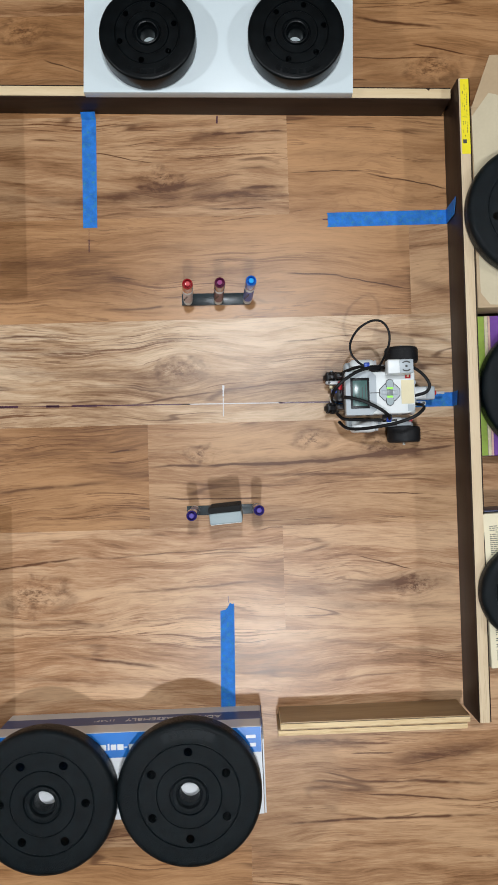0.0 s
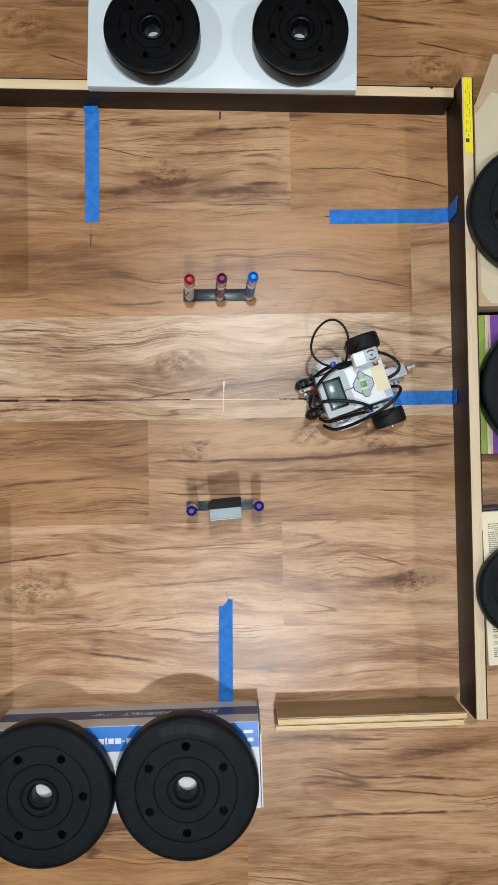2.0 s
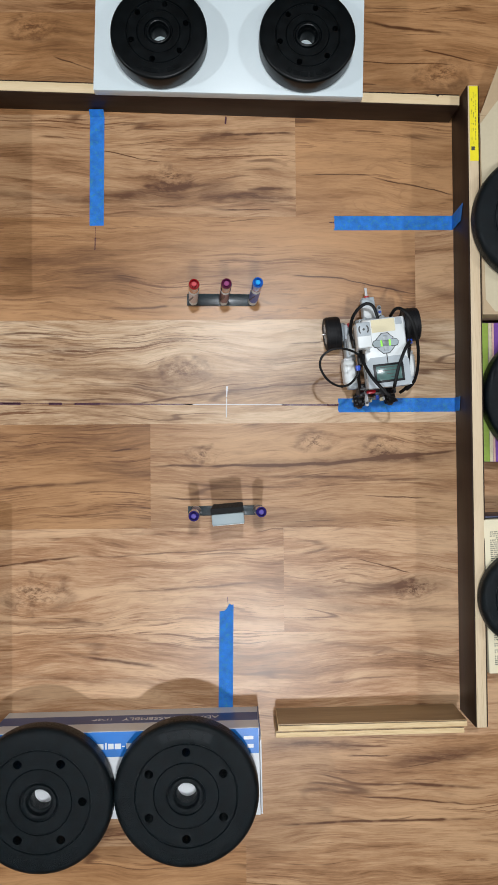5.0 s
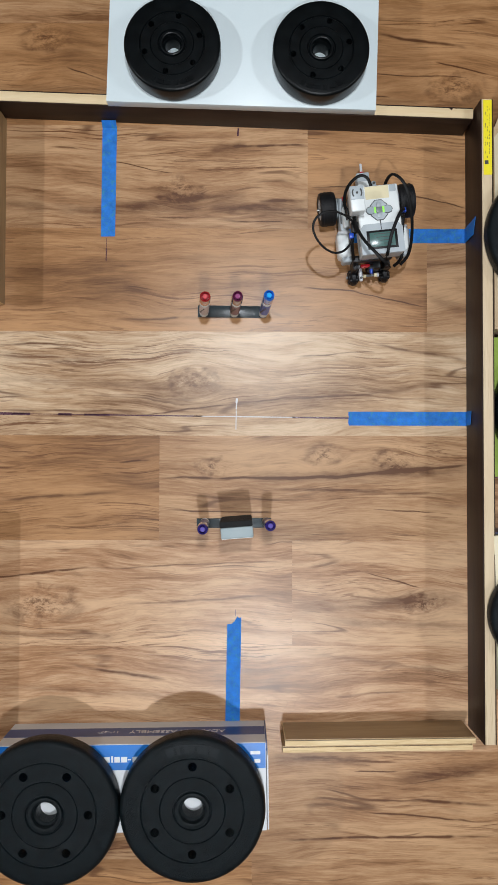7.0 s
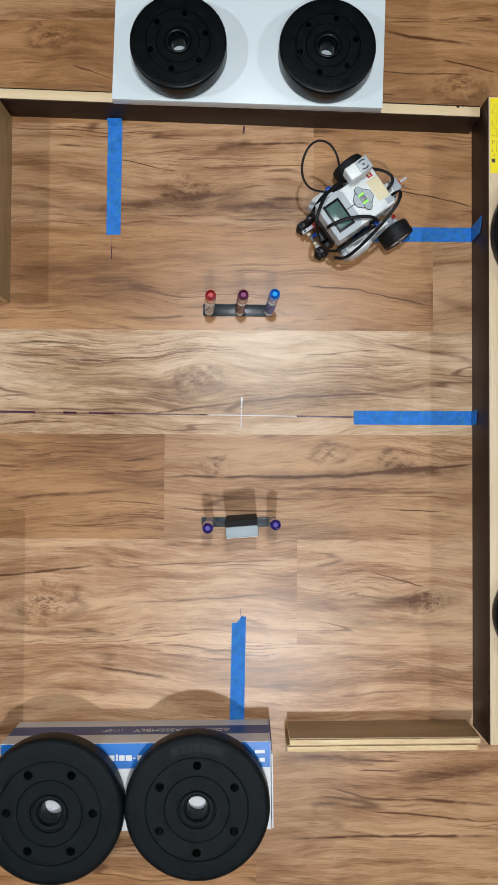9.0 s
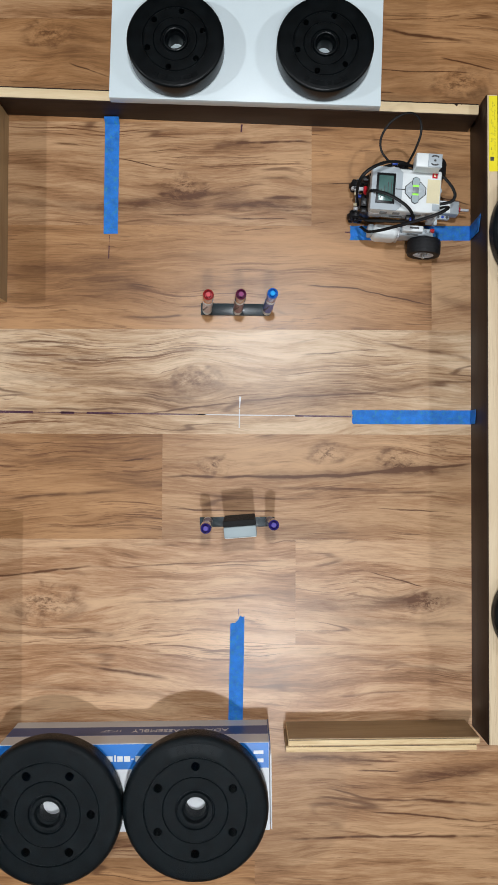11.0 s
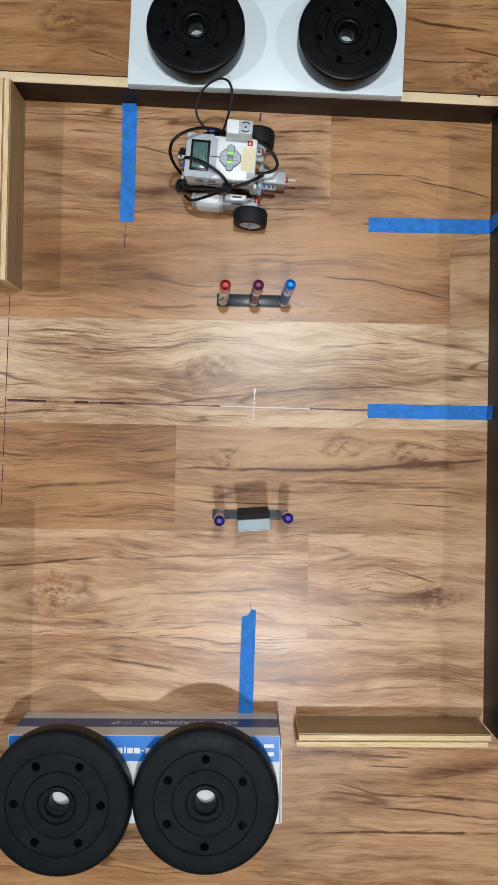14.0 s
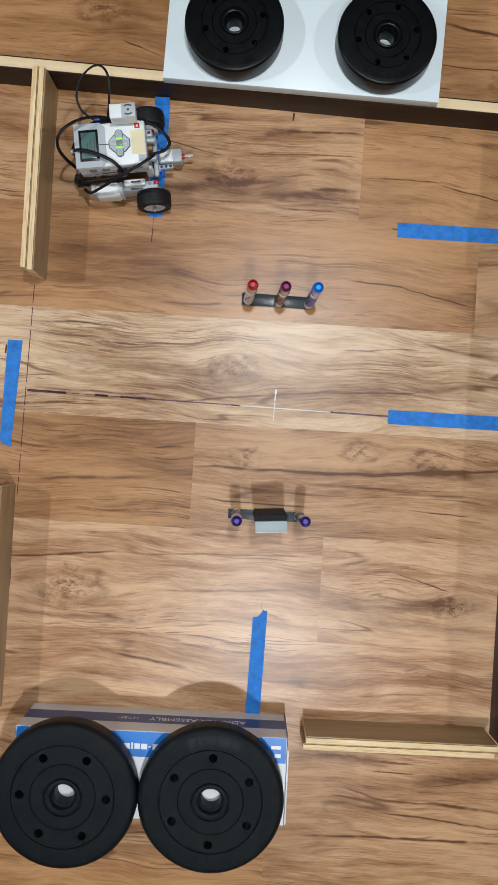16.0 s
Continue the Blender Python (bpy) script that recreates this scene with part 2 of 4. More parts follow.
def lettering(text, size, m, depth=0.0004, bm=None):
    """Letters in the built-in font, centred, lying in xy with their tops towards +y, as a mesh."""
    cu = bpy.data.curves.new("letters", "FONT")
    cu.body, cu.size, cu.extrude, cu.align_x, cu.align_y, cu.resolution_u = text, size, depth, "CENTER", "CENTER", 3
    ob = new("letters", cu)
    me = bpy.data.meshes.new_from_object(ob.evaluated_get(bpy.context.evaluated_depsgraph_get()))
    bpy.data.objects.remove(ob)
    bpy.data.curves.remove(cu)
    own = bmesh.new()
    own.from_mesh(me)
    bpy.data.meshes.remove(me)
    bmesh.ops.transform(own, matrix=m, verts=own.verts)
    return own if bm is None else merge(bm, own)


def cut(bm, cutters):
    """bm less the solids in cutters, as a new bmesh."""
    obs = []
    for b in (bm, cutters):
        me = bpy.data.meshes.new("cut")
        bmesh.ops.recalc_face_normals(b, faces=b.faces)
        b.to_mesh(me)
        b.free()
        obs.append(new("cut", me))
    mod = obs[0].modifiers.new("cut", "BOOLEAN")
    mod.operation, mod.object, mod.solver = "DIFFERENCE", obs[1], "EXACT"
    me = bpy.data.meshes.new_from_object(obs[0].evaluated_get(bpy.context.evaluated_depsgraph_get()))
    for o in obs:
        bpy.data.objects.remove(o)
    out = bmesh.new()
    out.from_mesh(me)
    bpy.data.meshes.remove(me)
    return out


# ---- surfaces ----
M_light = wood("plank_pale", (0.61, 0.436, 0.278), (0.455, 0.286, 0.158), (0.20, 0.096, 0.039), knots=[(-0.079, 0.062, 0.024)],
               streaks=[(-0.17, 0.0, 0.01, 0.022, 0.0020, 0.8), (0.0, 0.022, 0.26, 0.044, 0.0018, 0.8), (0.1, 0.108, 0.25, 0.116, 0.0015, 0.7), (-0.43, 0.012, -0.16, 0.008, 0.003, 0.5), (-0.46, 0.105, -0.2, 0.100, 0.007, 0.5),
                        (0.12, 0.030, 0.42, 0.062, 0.008, 0.4), (-0.45, 0.065, -0.12, 0.055, 0.006, 0.4), (-0.46, 0.128, -0.30, 0.126, 0.003, 0.6), (0.25, 0.13, 0.42, 0.10, 0.004, 0.5)], seed=0.3, rough=0.345, gloss=0.42, figure=0.95)
M_brown = wood("plank_brown", (0.425, 0.225, 0.099), (0.315, 0.153, 0.061), (0.165, 0.074, 0.028),
               knots=[(0.395, 0.60, 0.024), (-0.345, 0.685, 0.022)],
               streaks=[(0.24, 0.70, 0.42, 0.672, 0.004, 0.8), (0.19, 0.585, 0.28, 0.580, 0.0016, 0.9), (0.36, 0.645, 0.46, 0.622, 0.0018, 0.95), (-0.31, 0.632, -0.23, 0.607, 0.0018, 0.8), (-0.40, 0.665, -0.26, 0.66, 0.006, 0.6), (0.22, 0.625, 0.42, 0.617, 0.0014, 0.7),
                        (0.12, 0.232, 0.22, 0.224, 0.0016, 0.9), (0.20, 0.226, 0.345, 0.196, 0.0016, 0.95), (0.13, 0.415, 0.27, 0.414, 0.0012, 0.8), (0.26, 0.412, 0.42, 0.378, 0.0016, 0.95), (-0.44, 0.262, -0.25, 0.255, 0.008, 0.5), (-0.22, 0.172, 0.02, 0.180, 0.003, 0.5),
                        (-0.40, 0.20, -0.22, 0.205, 0.006, 0.45), (-0.21, -0.083, -0.15, -0.080, 0.0018, 0.8), (-0.45, -0.155, -0.2, -0.135, 0.004, 0.45), (-0.15, 0.285, 0.12, 0.292, 0.005, 0.35), (0.14, 0.45, 0.38, 0.44, 0.007, 0.35)], seed=1.7, figure=0.88, patch=0.58, rough=0.345, gloss=0.42)
M_warm = wood("plank_warm", (0.475, 0.282, 0.146), (0.352, 0.186, 0.087), (0.175, 0.077, 0.029), knots=[(0.158, -0.070, 0.016), (0.285, -0.078, 0.018), (-0.045, -0.092, 0.015), (-0.10, 0.41, 0.020)],
              streaks=[(0.28, -0.645, 0.47, -0.622, 0.011, 1.0), (0.05, -0.607, 0.26, -0.614, 0.008, 0.9), (0.21, -0.632, 0.29, -0.628, 0.0014, 0.9), (0.22, -0.702, 0.42, -0.715, 0.002, 0.8), (0.08, -0.748, 0.46, -0.742, 0.003, 0.8), (0.3, -0.68, 0.46, -0.69, 0.004, 0.7),
                       (0.02, -0.110, 0.24, -0.107, 0.010, 0.60), (0.19, -0.106, 0.43, -0.094, 0.012, 0.70), (0.245, -0.166, 0.36, -0.170, 0.0014, 0.8), (-0.14, -0.112, 0.20, -0.108, 0.0030, 0.85), (0.16, -0.112, 0.42, -0.085, 0.0032, 0.85), (-0.26, 0.372, -0.05, 0.380, 0.012, 1.0), (-0.06, 0.380, 0.127, 0.372, 0.010, 1.1), (-0.225, 0.459, -0.115, 0.438, 0.0012, 1.0), (0.0, 0.352, 0.09, 0.350, 0.0012, 0.9), (-0.46, 0.385, -0.2, 0.366, 0.009, 0.65), (-0.01, 0.489, 0.127, 0.493, 0.0030, 0.9), (-0.05, 0.484, 0.02, 0.492, 0.007, 1.0),
                       (-0.15, 0.395, 0.02, 0.398, 0.007, 0.8), (0.04, 0.388, 0.125, 0.388, 0.004, 0.7), (0.27, -0.095, 0.36, -0.098, 0.008, 0.55), (-0.13, -0.17, 0.1, -0.172, 0.0018, 0.7), (0.05, -0.128, 0.40, -0.140, 0.004, 0.4), (0.345, 0.21, 0.42, 0.19, 0.01, 0.5)], seed=3.1, rough=0.345, gloss=0.42)
M_streaked = wood("plank_streaked", (0.555, 0.346, 0.196), (0.40, 0.213, 0.106), (0.205, 0.094, 0.036), knots=[(-0.343, -0.337, 0.030), (0.335, -0.335, 0.018)],
                  streaks=[(-0.47, -0.292, -0.26, -0.270, 0.0026, 0.9), (-0.28, -0.272, 0.09, -0.262, 0.002, 0.45), (0.1, -0.340, 0.36, -0.334, 0.014, 0.75), (0.28, -0.322, 0.41, -0.326, 0.012, 0.6), (0.23, -0.278, 0.33, -0.305, 0.0014, 0.95), (0.1, -0.42, 0.42, -0.46, 0.005, 0.5), (0.15, -0.365, 0.42, -0.375, 0.007, 0.6),
                           (-0.46, -0.385, -0.20, -0.392, 0.005, 0.55), (-0.30, -0.44, -0.12, -0.47, 0.004, 0.6), (-0.2, -0.335, 0.09, -0.322, 0.003, 0.45), (-0.42, -0.48, -0.1, -0.50, 0.006, 0.5), (0.2, -0.69, 0.45, -0.70, 0.009, 0.7), (0.02, -0.66, 0.4, -0.655, 0.004, 0.5)], seed=5.2, rough=0.345, gloss=0.42)
M_pine = wood("pine_edge", (0.76, 0.61, 0.38), (0.70, 0.53, 0.31), (0.52, 0.36, 0.18), rough=0.6, fine=1.6, figure=0.45, patch=0.2)
M_pine_y = wood("pine_edge_long", (0.70, 0.56, 0.37), (0.64, 0.49, 0.31), (0.46, 0.33, 0.19), rough=0.6, along=1, fine=1.6, figure=0.45, patch=0.2)
M_veneer = wood("dark_veneer", (0.036, 0.020, 0.013), (0.027, 0.015, 0.010), (0.017, 0.010, 0.007), rough=0.48, fine=1.5, patch=0.3, gloss=0.16)
M_veneer_y = wood("dark_veneer_long", (0.036, 0.020, 0.013), (0.027, 0.015, 0.010), (0.017, 0.010, 0.007), rough=0.48, along=1, fine=1.5, patch=0.3, gloss=0.16)
M_board_face = wood("laminate_face", (0.35, 0.235, 0.115), (0.29, 0.185, 0.085), (0.20, 0.12, 0.052), rough=0.4, fine=1.2, patch=0.3, figure=0.8)
M_board_face_y = wood("laminate_face_long", (0.35, 0.235, 0.115), (0.29, 0.185, 0.085), (0.20, 0.12, 0.052), rough=0.4, along=1, fine=1.2, patch=0.3, figure=0.8)
M_core = wood("board_core", (0.76, 0.58, 0.33), (0.68, 0.49, 0.26), (0.46, 0.30, 0.14), rough=0.7, fine=2.2, patch=0.4)
M_core_y = wood("board_core_long", (0.76, 0.58, 0.33), (0.68, 0.49, 0.26), (0.46, 0.30, 0.14), rough=0.7, along=1, fine=2.2, patch=0.4)


def masking_tape(name, base, tint):
    """Crepe tape: blue with greenish blotches where it lies closer to the wood, and fine crinkles."""
    m = plain(name, base, 0.6, vary=0.30, scale=70, relief=0.9, spec=0.3)
    nt = m.node_tree
    b = nt.nodes["Principled BSDF"]
    pos = node(nt, "ShaderNodeNewGeometry").outputs["Position"]
    n = node(nt, "ShaderNodeTexNoise", i_Scale=110.0, i_Detail=4.0, i_Roughness=0.7)
    nt.links.new(pos, n.inputs["Vector"])
    old = b.inputs["Base Color"].links[0].from_socket
    spots = ramp(nt, n.outputs[0], [(0.52, (0, 0, 0)), (0.68, (0.75, 0.75, 0.75))])
    nt.links.new(mix_color(nt, spots, old, tint), b.inputs["Base Color"])
    return m


M_tape = masking_tape("painters_tape", (0.016, 0.165, 0.56), (0.045, 0.25, 0.33))
M_ink = plain("purple_ink", (0.085, 0.034, 0.050), 0.25, vary=0.3, scale=200)
# pale grey standing in for lamp glare on the glossy ink
M_ink_glint = plain("ink_glint", (0.60, 0.59, 0.58), 0.3, vary=0.1, scale=200)
M_white_board = plain("white_melamine", (0.64, 0.725, 0.745), 0.35, vary=0.02, scale=20, relief=0.05)
M_rubber = plain("black_vinyl", (0.0026, 0.0052, 0.0066), 0.36, vary=0.6, scale=78, relief=1.5, spec=0.17)
M_gloss_rubber = plain("glossy_black_vinyl", (0.0020, 0.0032, 0.0038), 0.34, vary=0.6, scale=50, relief=0.28, spec=0.19)
M_tyre = plain("tyre_rubber", (0.008, 0.008, 0.009), 0.55, vary=0.2, scale=80, relief=0.3, spec=0.25)
M_white = plain("white_plastic", (0.72, 0.755, 0.75), 0.36, vary=0.03, scale=60, relief=0.03)
M_grey = plain("light_grey_plastic", (0.40, 0.445, 0.47), 0.38, vary=0.04, scale=60, relief=0.03)
M_mid = plain("mid_grey_plastic", (0.20, 0.22, 0.23), 0.35, vary=0.05, scale=60, relief=0.03)
M_black = plain("black_plastic", (0.007, 0.007, 0.008), 0.38, vary=0.2, scale=60, relief=0.03, spec=0.3)
M_cable = plain("black_cable", (0.007, 0.0068, 0.007), 0.48, vary=0.2, scale=60, relief=0.1, spec=0.20)
M_blue = plain("blue_plastic", (0.01, 0.06, 0.42), 0.3, vary=0.1)
M_red = plain("red_plastic", (0.48, 0.012, 0.02), 0.3, vary=0.1)
M_cream = plain("yellowed_label", (0.70, 0.62, 0.40), 0.4, vary=0.06)
M_yellow = plain("yellow_sticker", (0.86, 0.72, 0.02), 0.4, vary=0.04)
M_print = plain("dark_print", (0.05, 0.05, 0.05), 0.5, vary=0.1)
M_screen = plain("lcd_glass", (0.075, 0.15, 0.138), 0.22, vary=0.12, scale=30, relief=0.0)
M_steel = plain("steel_axle", (0.55, 0.55, 0.54), 0.28, metal=0.9, vary=0.06)
M_rim = plain("rim_plastic", (0.50, 0.51, 0.52), 0.3, vary=0.05)
M_card_white = plain("white_carton", (0.74, 0.76, 0.77), 0.38, vary=0.04, scale=15, relief=0.08)
M_card_grey = plain("grey_carton", (0.64, 0.635, 0.62), 0.42, vary=0.06, scale=15, relief=0.08)
M_card_blue = plain("blue_print", (0.012, 0.17, 0.56), 0.36, vary=0.05, scale=15)
M_card_navy = plain("navy_print", (0.045, 0.08, 0.21), 0.38, vary=0.06, scale=15)
M_kraft = plain("kraft_cardboard", (0.47, 0.34, 0.20), 0.65, vary=0.08, scale=14, relief=0.3)
M_packing = plain("packing_tape", (0.60, 0.52, 0.36), 0.22, vary=0.06, scale=20, relief=0.15)
M_paper = plain("book_paper", (0.76, 0.68, 0.48), 0.7, vary=0.05, scale=25, relief=0.2)
M_navy = plain("navy_cover", (0.015, 0.022, 0.07), 0.4, vary=0.1)
M_felt = plain("black_felt", (0.010, 0.010, 0.010), 0.9, vary=0.3, scale=200, relief=1.0)
M_eraser = plain("silver_grey_plastic", (0.32, 0.385, 0.40), 0.5, vary=0.04, scale=60)
M_strip = plain("dark_magnet_strip", (0.016, 0.027, 0.032), 0.30, vary=0.7, scale=35, relief=0.35, spec=0.5)
# wall and ceiling colours kept dark to hold down the bounced fill light
M_wall_paint = plain("wall_paint", (0.20, 0.18, 0.16), 0.7, vary=0.04, scale=4, relief=0.1)
M_ceiling_paint = plain("ceiling_paint", (0.32, 0.315, 0.31), 0.8, vary=0.03, scale=4, relief=0.1)


def glow(name, color, strength):
    m, nt, b = nodes_of(name)
    b.inputs["Base Color"].default_value = (*color, 1)
    b.inputs["Emission Color"].default_value = (*color, 1)
    b.inputs["Emission Strength"].default_value = strength
    return m


def clear_cap(name, color):
    m = plain(name, color, 0.14, vary=0.05, coat=1.0, relief=0.0)
    return m


M_led = glow("green_led", (0.28, 0.75, 0.08), 0.35)

# ---- room ----
W = 0.187
Y0 = -0.035
room = 3.2
ground = part("ground", box(-room, room, -room, room, -0.03, -0.0086), M_veneer, smooth=False)
tagged(ground, "dark underlay below the laminate planks", "floor", kind="structure")
# walls and ceiling stay out of view, added to enclose and shape the light
for name, b in (("wall_north", (-room, room, room, room + 0.1, -0.03, 2.45)), ("wall_south", (-room, room, -room - 0.1, -room, -0.03, 2.45)),
                ("wall_east", (room, room + 0.1, -room, room, -0.03, 2.45)), ("wall_west", (-room - 0.1, -room, -room, room, -0.03, 2.45))):
    tagged(part(name, box(*b), M_wall_paint, smooth=False), "unseen room wall in dark paint that limits bounced light", "wall", kind="structure")
tagged(part("ceiling", box(-room, room, -room, room, 2.42, 2.5), M_ceiling_paint, smooth=False), "unseen ceiling in grey paint that limits bounced light", "ceiling", kind="structure")


# ---- arena border ----
def border_board(name, label, length, height, thick, m, mats, lean=0.0):
    """A board on its long edge: raw core with dark faces. Its inner face is y = 0, it runs along +x."""
    core, face = mats
    t = thing(name, label, "board", m)
    part("core", box(0, length, 0.0015, thick - 0.0015, 0, height, 0.0012), core, t, "raw pale wood edge")
    part("face", box(0.0005, length - 0.0005, -0.0005, 0.0015, 0, height - 0.0006, 0.0006), face, t, "dark brown veneer")
    part("face", box(0.0005, length - 0.0005, thick - 0.0015, thick + 0.0005, 0, height - 0.0006, 0.0006), face, t, "dark brown veneer")
    return t


border_board("border_board", "dark brown veneered board on edge with raw pine top", 1.085, 0.090, 0.020, pose(0.4145, 0.534, 0, 0, 0, -90), (M_pine_y, M_veneer_y))
north = border_board("border_board", "low dark brown veneered board on edge with raw pine top", 1.05, 0.064, 0.020, pose(-0.640, 0.5455, 0, 0, 0, -1.9), (M_pine, M_veneer))


for cx, cw in ((1.012, 0.006), (1.0205, 0.003), (0.992, 0.002)):
    part("chip", slab([(cx - cw, 0.019), (cx, 0.0145 if cw > 0.004 else 0.017), (cx + cw * 0.6, 0.019)], 0.0638, 0.0642), M_veneer, north, "dark chipped dent", smooth=False)


M_groove = plain("dark_seam", (0.10, 0.065, 0.035), 0.6, vary=0.2, scale=60)


def loose_plank_pair(label, length, height, m, mats, gap=0.0025):
    t = thing("laminate_offcut", label, "board", m, group="laminate offcuts closing the arena")
    core, face = mats
    for k in range(2):
        y = k * (0.010 + gap)
        dx, dz = (0.0, 0.0) if k == 0 else (0.004, -0.004)
        pl = part("plank", box(dx, length + dx, y, y + 0.010, 0, height + dz, 0.001), core, t, "pale layered core")
        part("laminate_face", box(dx + 0.0008, length + dx - 0.0008, y - 0.0012, y + 0.0004, 0.001, height + dz - 0.001), face, pl, "brown wood-print laminate face", smooth=False)
        part("groove", box(dx + 0.001, length + dx - 0.001, y + 0.0004, y + 0.0012, height + dz - 0.0005, height + dz + 0.0004), M_groove, pl, "thin dark seam under the laminate", smooth=False)
    return t


loose_plank_pair("pair of brown laminate offcuts standing on edge", 0.318, 0.083, pose(0.402, -0.5405, 0, 0, 0, 180.8), (M_core, M_board_face))
loose_plank_pair("pair of brown laminate offcuts standing against the low board", 0.336, 0.082, pose(-0.4165, 0.199, 0, 0, 0, 90.0), (M_core_y, M_board_face_y))
loose_plank_pair("brown laminate offcuts standing on edge at the open side", 0.39, 0.077, pose(-0.4475, -0.553, 0, 0, 0, 90.0), (M_core_y, M_board_face_y))


# ---- tape and ink on the floor ----
def ragged(x0, x1, y0, y1, n=7, seed=1, ends="y"):
    """The outline of a torn strip of tape."""
    rnd = random.Random(seed)
    if ends == "y":
        top = [(x0 + (x1 - x0) * i / n, y1 + (rnd.random() - 0.5) * 0.006) for i in range(n + 1)]
        return [(x0, y0), (x1, y0)] + list(reversed(top))
    left = [(x0 + (rnd.random() - 0.5) * 0.004, y1 + (y0 - y1) * i / n) for i in range(n + 1)]
    return left + [(x1, y0), (x1, y1)]


def tape(label, outline, extra=None):
    t = thing("tape_strip", label, "tape", pose(0, 0, 0), group="blue tape marks")
    part("strip", slab(outline, 0.0002, 0.0006), M_tape, t, smooth=False)
    if extra:
        part("end_flap", extra, M_tape, t, smooth=False)
    return t


def flap_x(x, y0, y1, z, lean):
    """The end of a strip that climbs a board facing -x."""
    m = Matrix(((0, 0, 1, x), (1, 0, 0, 0), (0, 1, 0, 0), (0, 0, 0, 1)))
    return slab([(y0, 0.0004), (y1, 0.0004), (y1 + lean, z), (y0 + lean * 0.55, z * 0.8)], -0.0016, -0.0010, m=m)


def flap_y(x0, x1, y, z):
    """The end of a strip that bridges up to a board facing -y."""
    return slab([(x0, 0), (x1, 0), (x1, z * 1.2), (x0, z * 1.2)], 0.0, 0.0005, m=pose(0, y - z * 0.72 - 0.001, 0.0006, 52, 0, 0))


tape("blue painter's tape strip running up to the low board", [(-0.2440, 0.323), (-0.2185, 0.3235), (-0.2165, 0.523), (-0.2425, 0.523)], flap_y(-0.2425, -0.2165, 0.5308, 0.012))
tape("blue painter's tape strip climbing the dark board", ragged(0.198, 0.4125, 0.3135, 0.3395, 5, 3, "x"), flap_x(0.4138, 0.3135, 0.3395, 0.064, 0.002))
tape("blue painter's tape strip at the middle of the dark board", ragged(0.203, 0.4125, -0.0165, 0.0085, 5, 4, "x"), flap_x(0.4138, -0.0165, 0.0085, 0.034, 0.0))
tape("blue painter's tape strip with a torn end", [(-0.0175, -0.541), (0.0080, -0.541), (0.0105, -0.358), (0.007, -0.360), (0.003, -0.357), (-0.001, -0.365), (-0.006, -0.370), (-0.0145, -0.371)])
tape("blue painter's tape strip outside the dashed line", [(-0.4800, -0.085), (-0.4745, -0.094), (-0.4600, -0.098), (-0.4505, 0.0905), (-0.4765, 0.0905)])


def ink_line(label, pieces, mat):
    t = thing("ink_line", label, "marking")
    for x0, y0, x1, y1, w in pieces:
        d = Vector((x1 - x0, y1 - y0))
        n = Vector((-d.y, d.x)).normalized() * w / 2
        part("stroke", slab([(x0 - n.x, y0 - n.y), (x1 - n.x, y1 - n.y), (x1 + n.x, y1 + n.y), (x0 + n.x, y0 + n.y)], 0.0001, 0.0003), mat, t, smooth=False)
    return t


line_y = lambda x: 0.0012 - 0.012 * (x + 0.2) * 0.9
ink_line("dashed purple marker line across the floor", [(a, line_y(a), b, line_y(b), w) for a, b, w in ((-0.437, -0.368, 0.0045), (-0.318, -0.294, 0.0042), (-0.272, -0.226, 0.0036), (-0.226, -0.06, 0.0022), (0.10, 0.205, 0.0030), (-0.40, -0.23, 0.0010))], M_ink)
# the cross and the line beside it carry their glint as pale colour
ink_line("marker cross at the arena centre with its lamp glint painted pale", [(-0.075, line_y(-0.075), -0.03, line_y(-0.03), 0.0016), (-0.03, line_y(-0.03), 0.06, line_y(0.06), 0.0019), (0.06, line_y(0.06), 0.105, line_y(0.105), 0.0016), (0.0005, 0.012, 0.0012, 0.024, 0.0022), (0.001, 0.024, 0.0015, 0.032, 0.0036), (0.0, -0.024, 0.0005, 0.010, 0.0016)], M_ink_glint)
ink_line("thin dashed purple marker line along the open side", [(-0.436 - 0.0195 * k, 0.19 - k, -0.436 - 0.0195 * (k + 0.033), 0.19 - k - 0.033, 0.0013) for k in [0.0, 0.04, 0.08, 0.105, 0.14, 0.18, 0.22, 0.255, 0.30, 0.34, 0.50, 0.56, 0.60, 0.64, 0.68, 0.72]], M_ink)
ink_line("short dark tick by the low board", [(0.003, 0.522, 0.002, 0.508, 0.003)], M_ink)
ink_line("short dark tick below a tape strip", [(-0.2340, 0.301, -0.2345, 0.279, 0.0017), (-0.2336, 0.321, -0.2340, 0.301, 0.0007)], M_ink)
ink_line("short dark tick at a torn tape end", [(0.0, -0.345, 0.0005, -0.357, 0.0014)], M_ink)
ink_line("short dark stroke beside the outer tape", [(-0.4785, 0.082, -0.4795, 0.066, 0.003)], M_ink)
ink_line("short dark tick beside a tape strip", [(0.189, 0.328, 0.199, 0.3275, 0.0018)], M_ink)


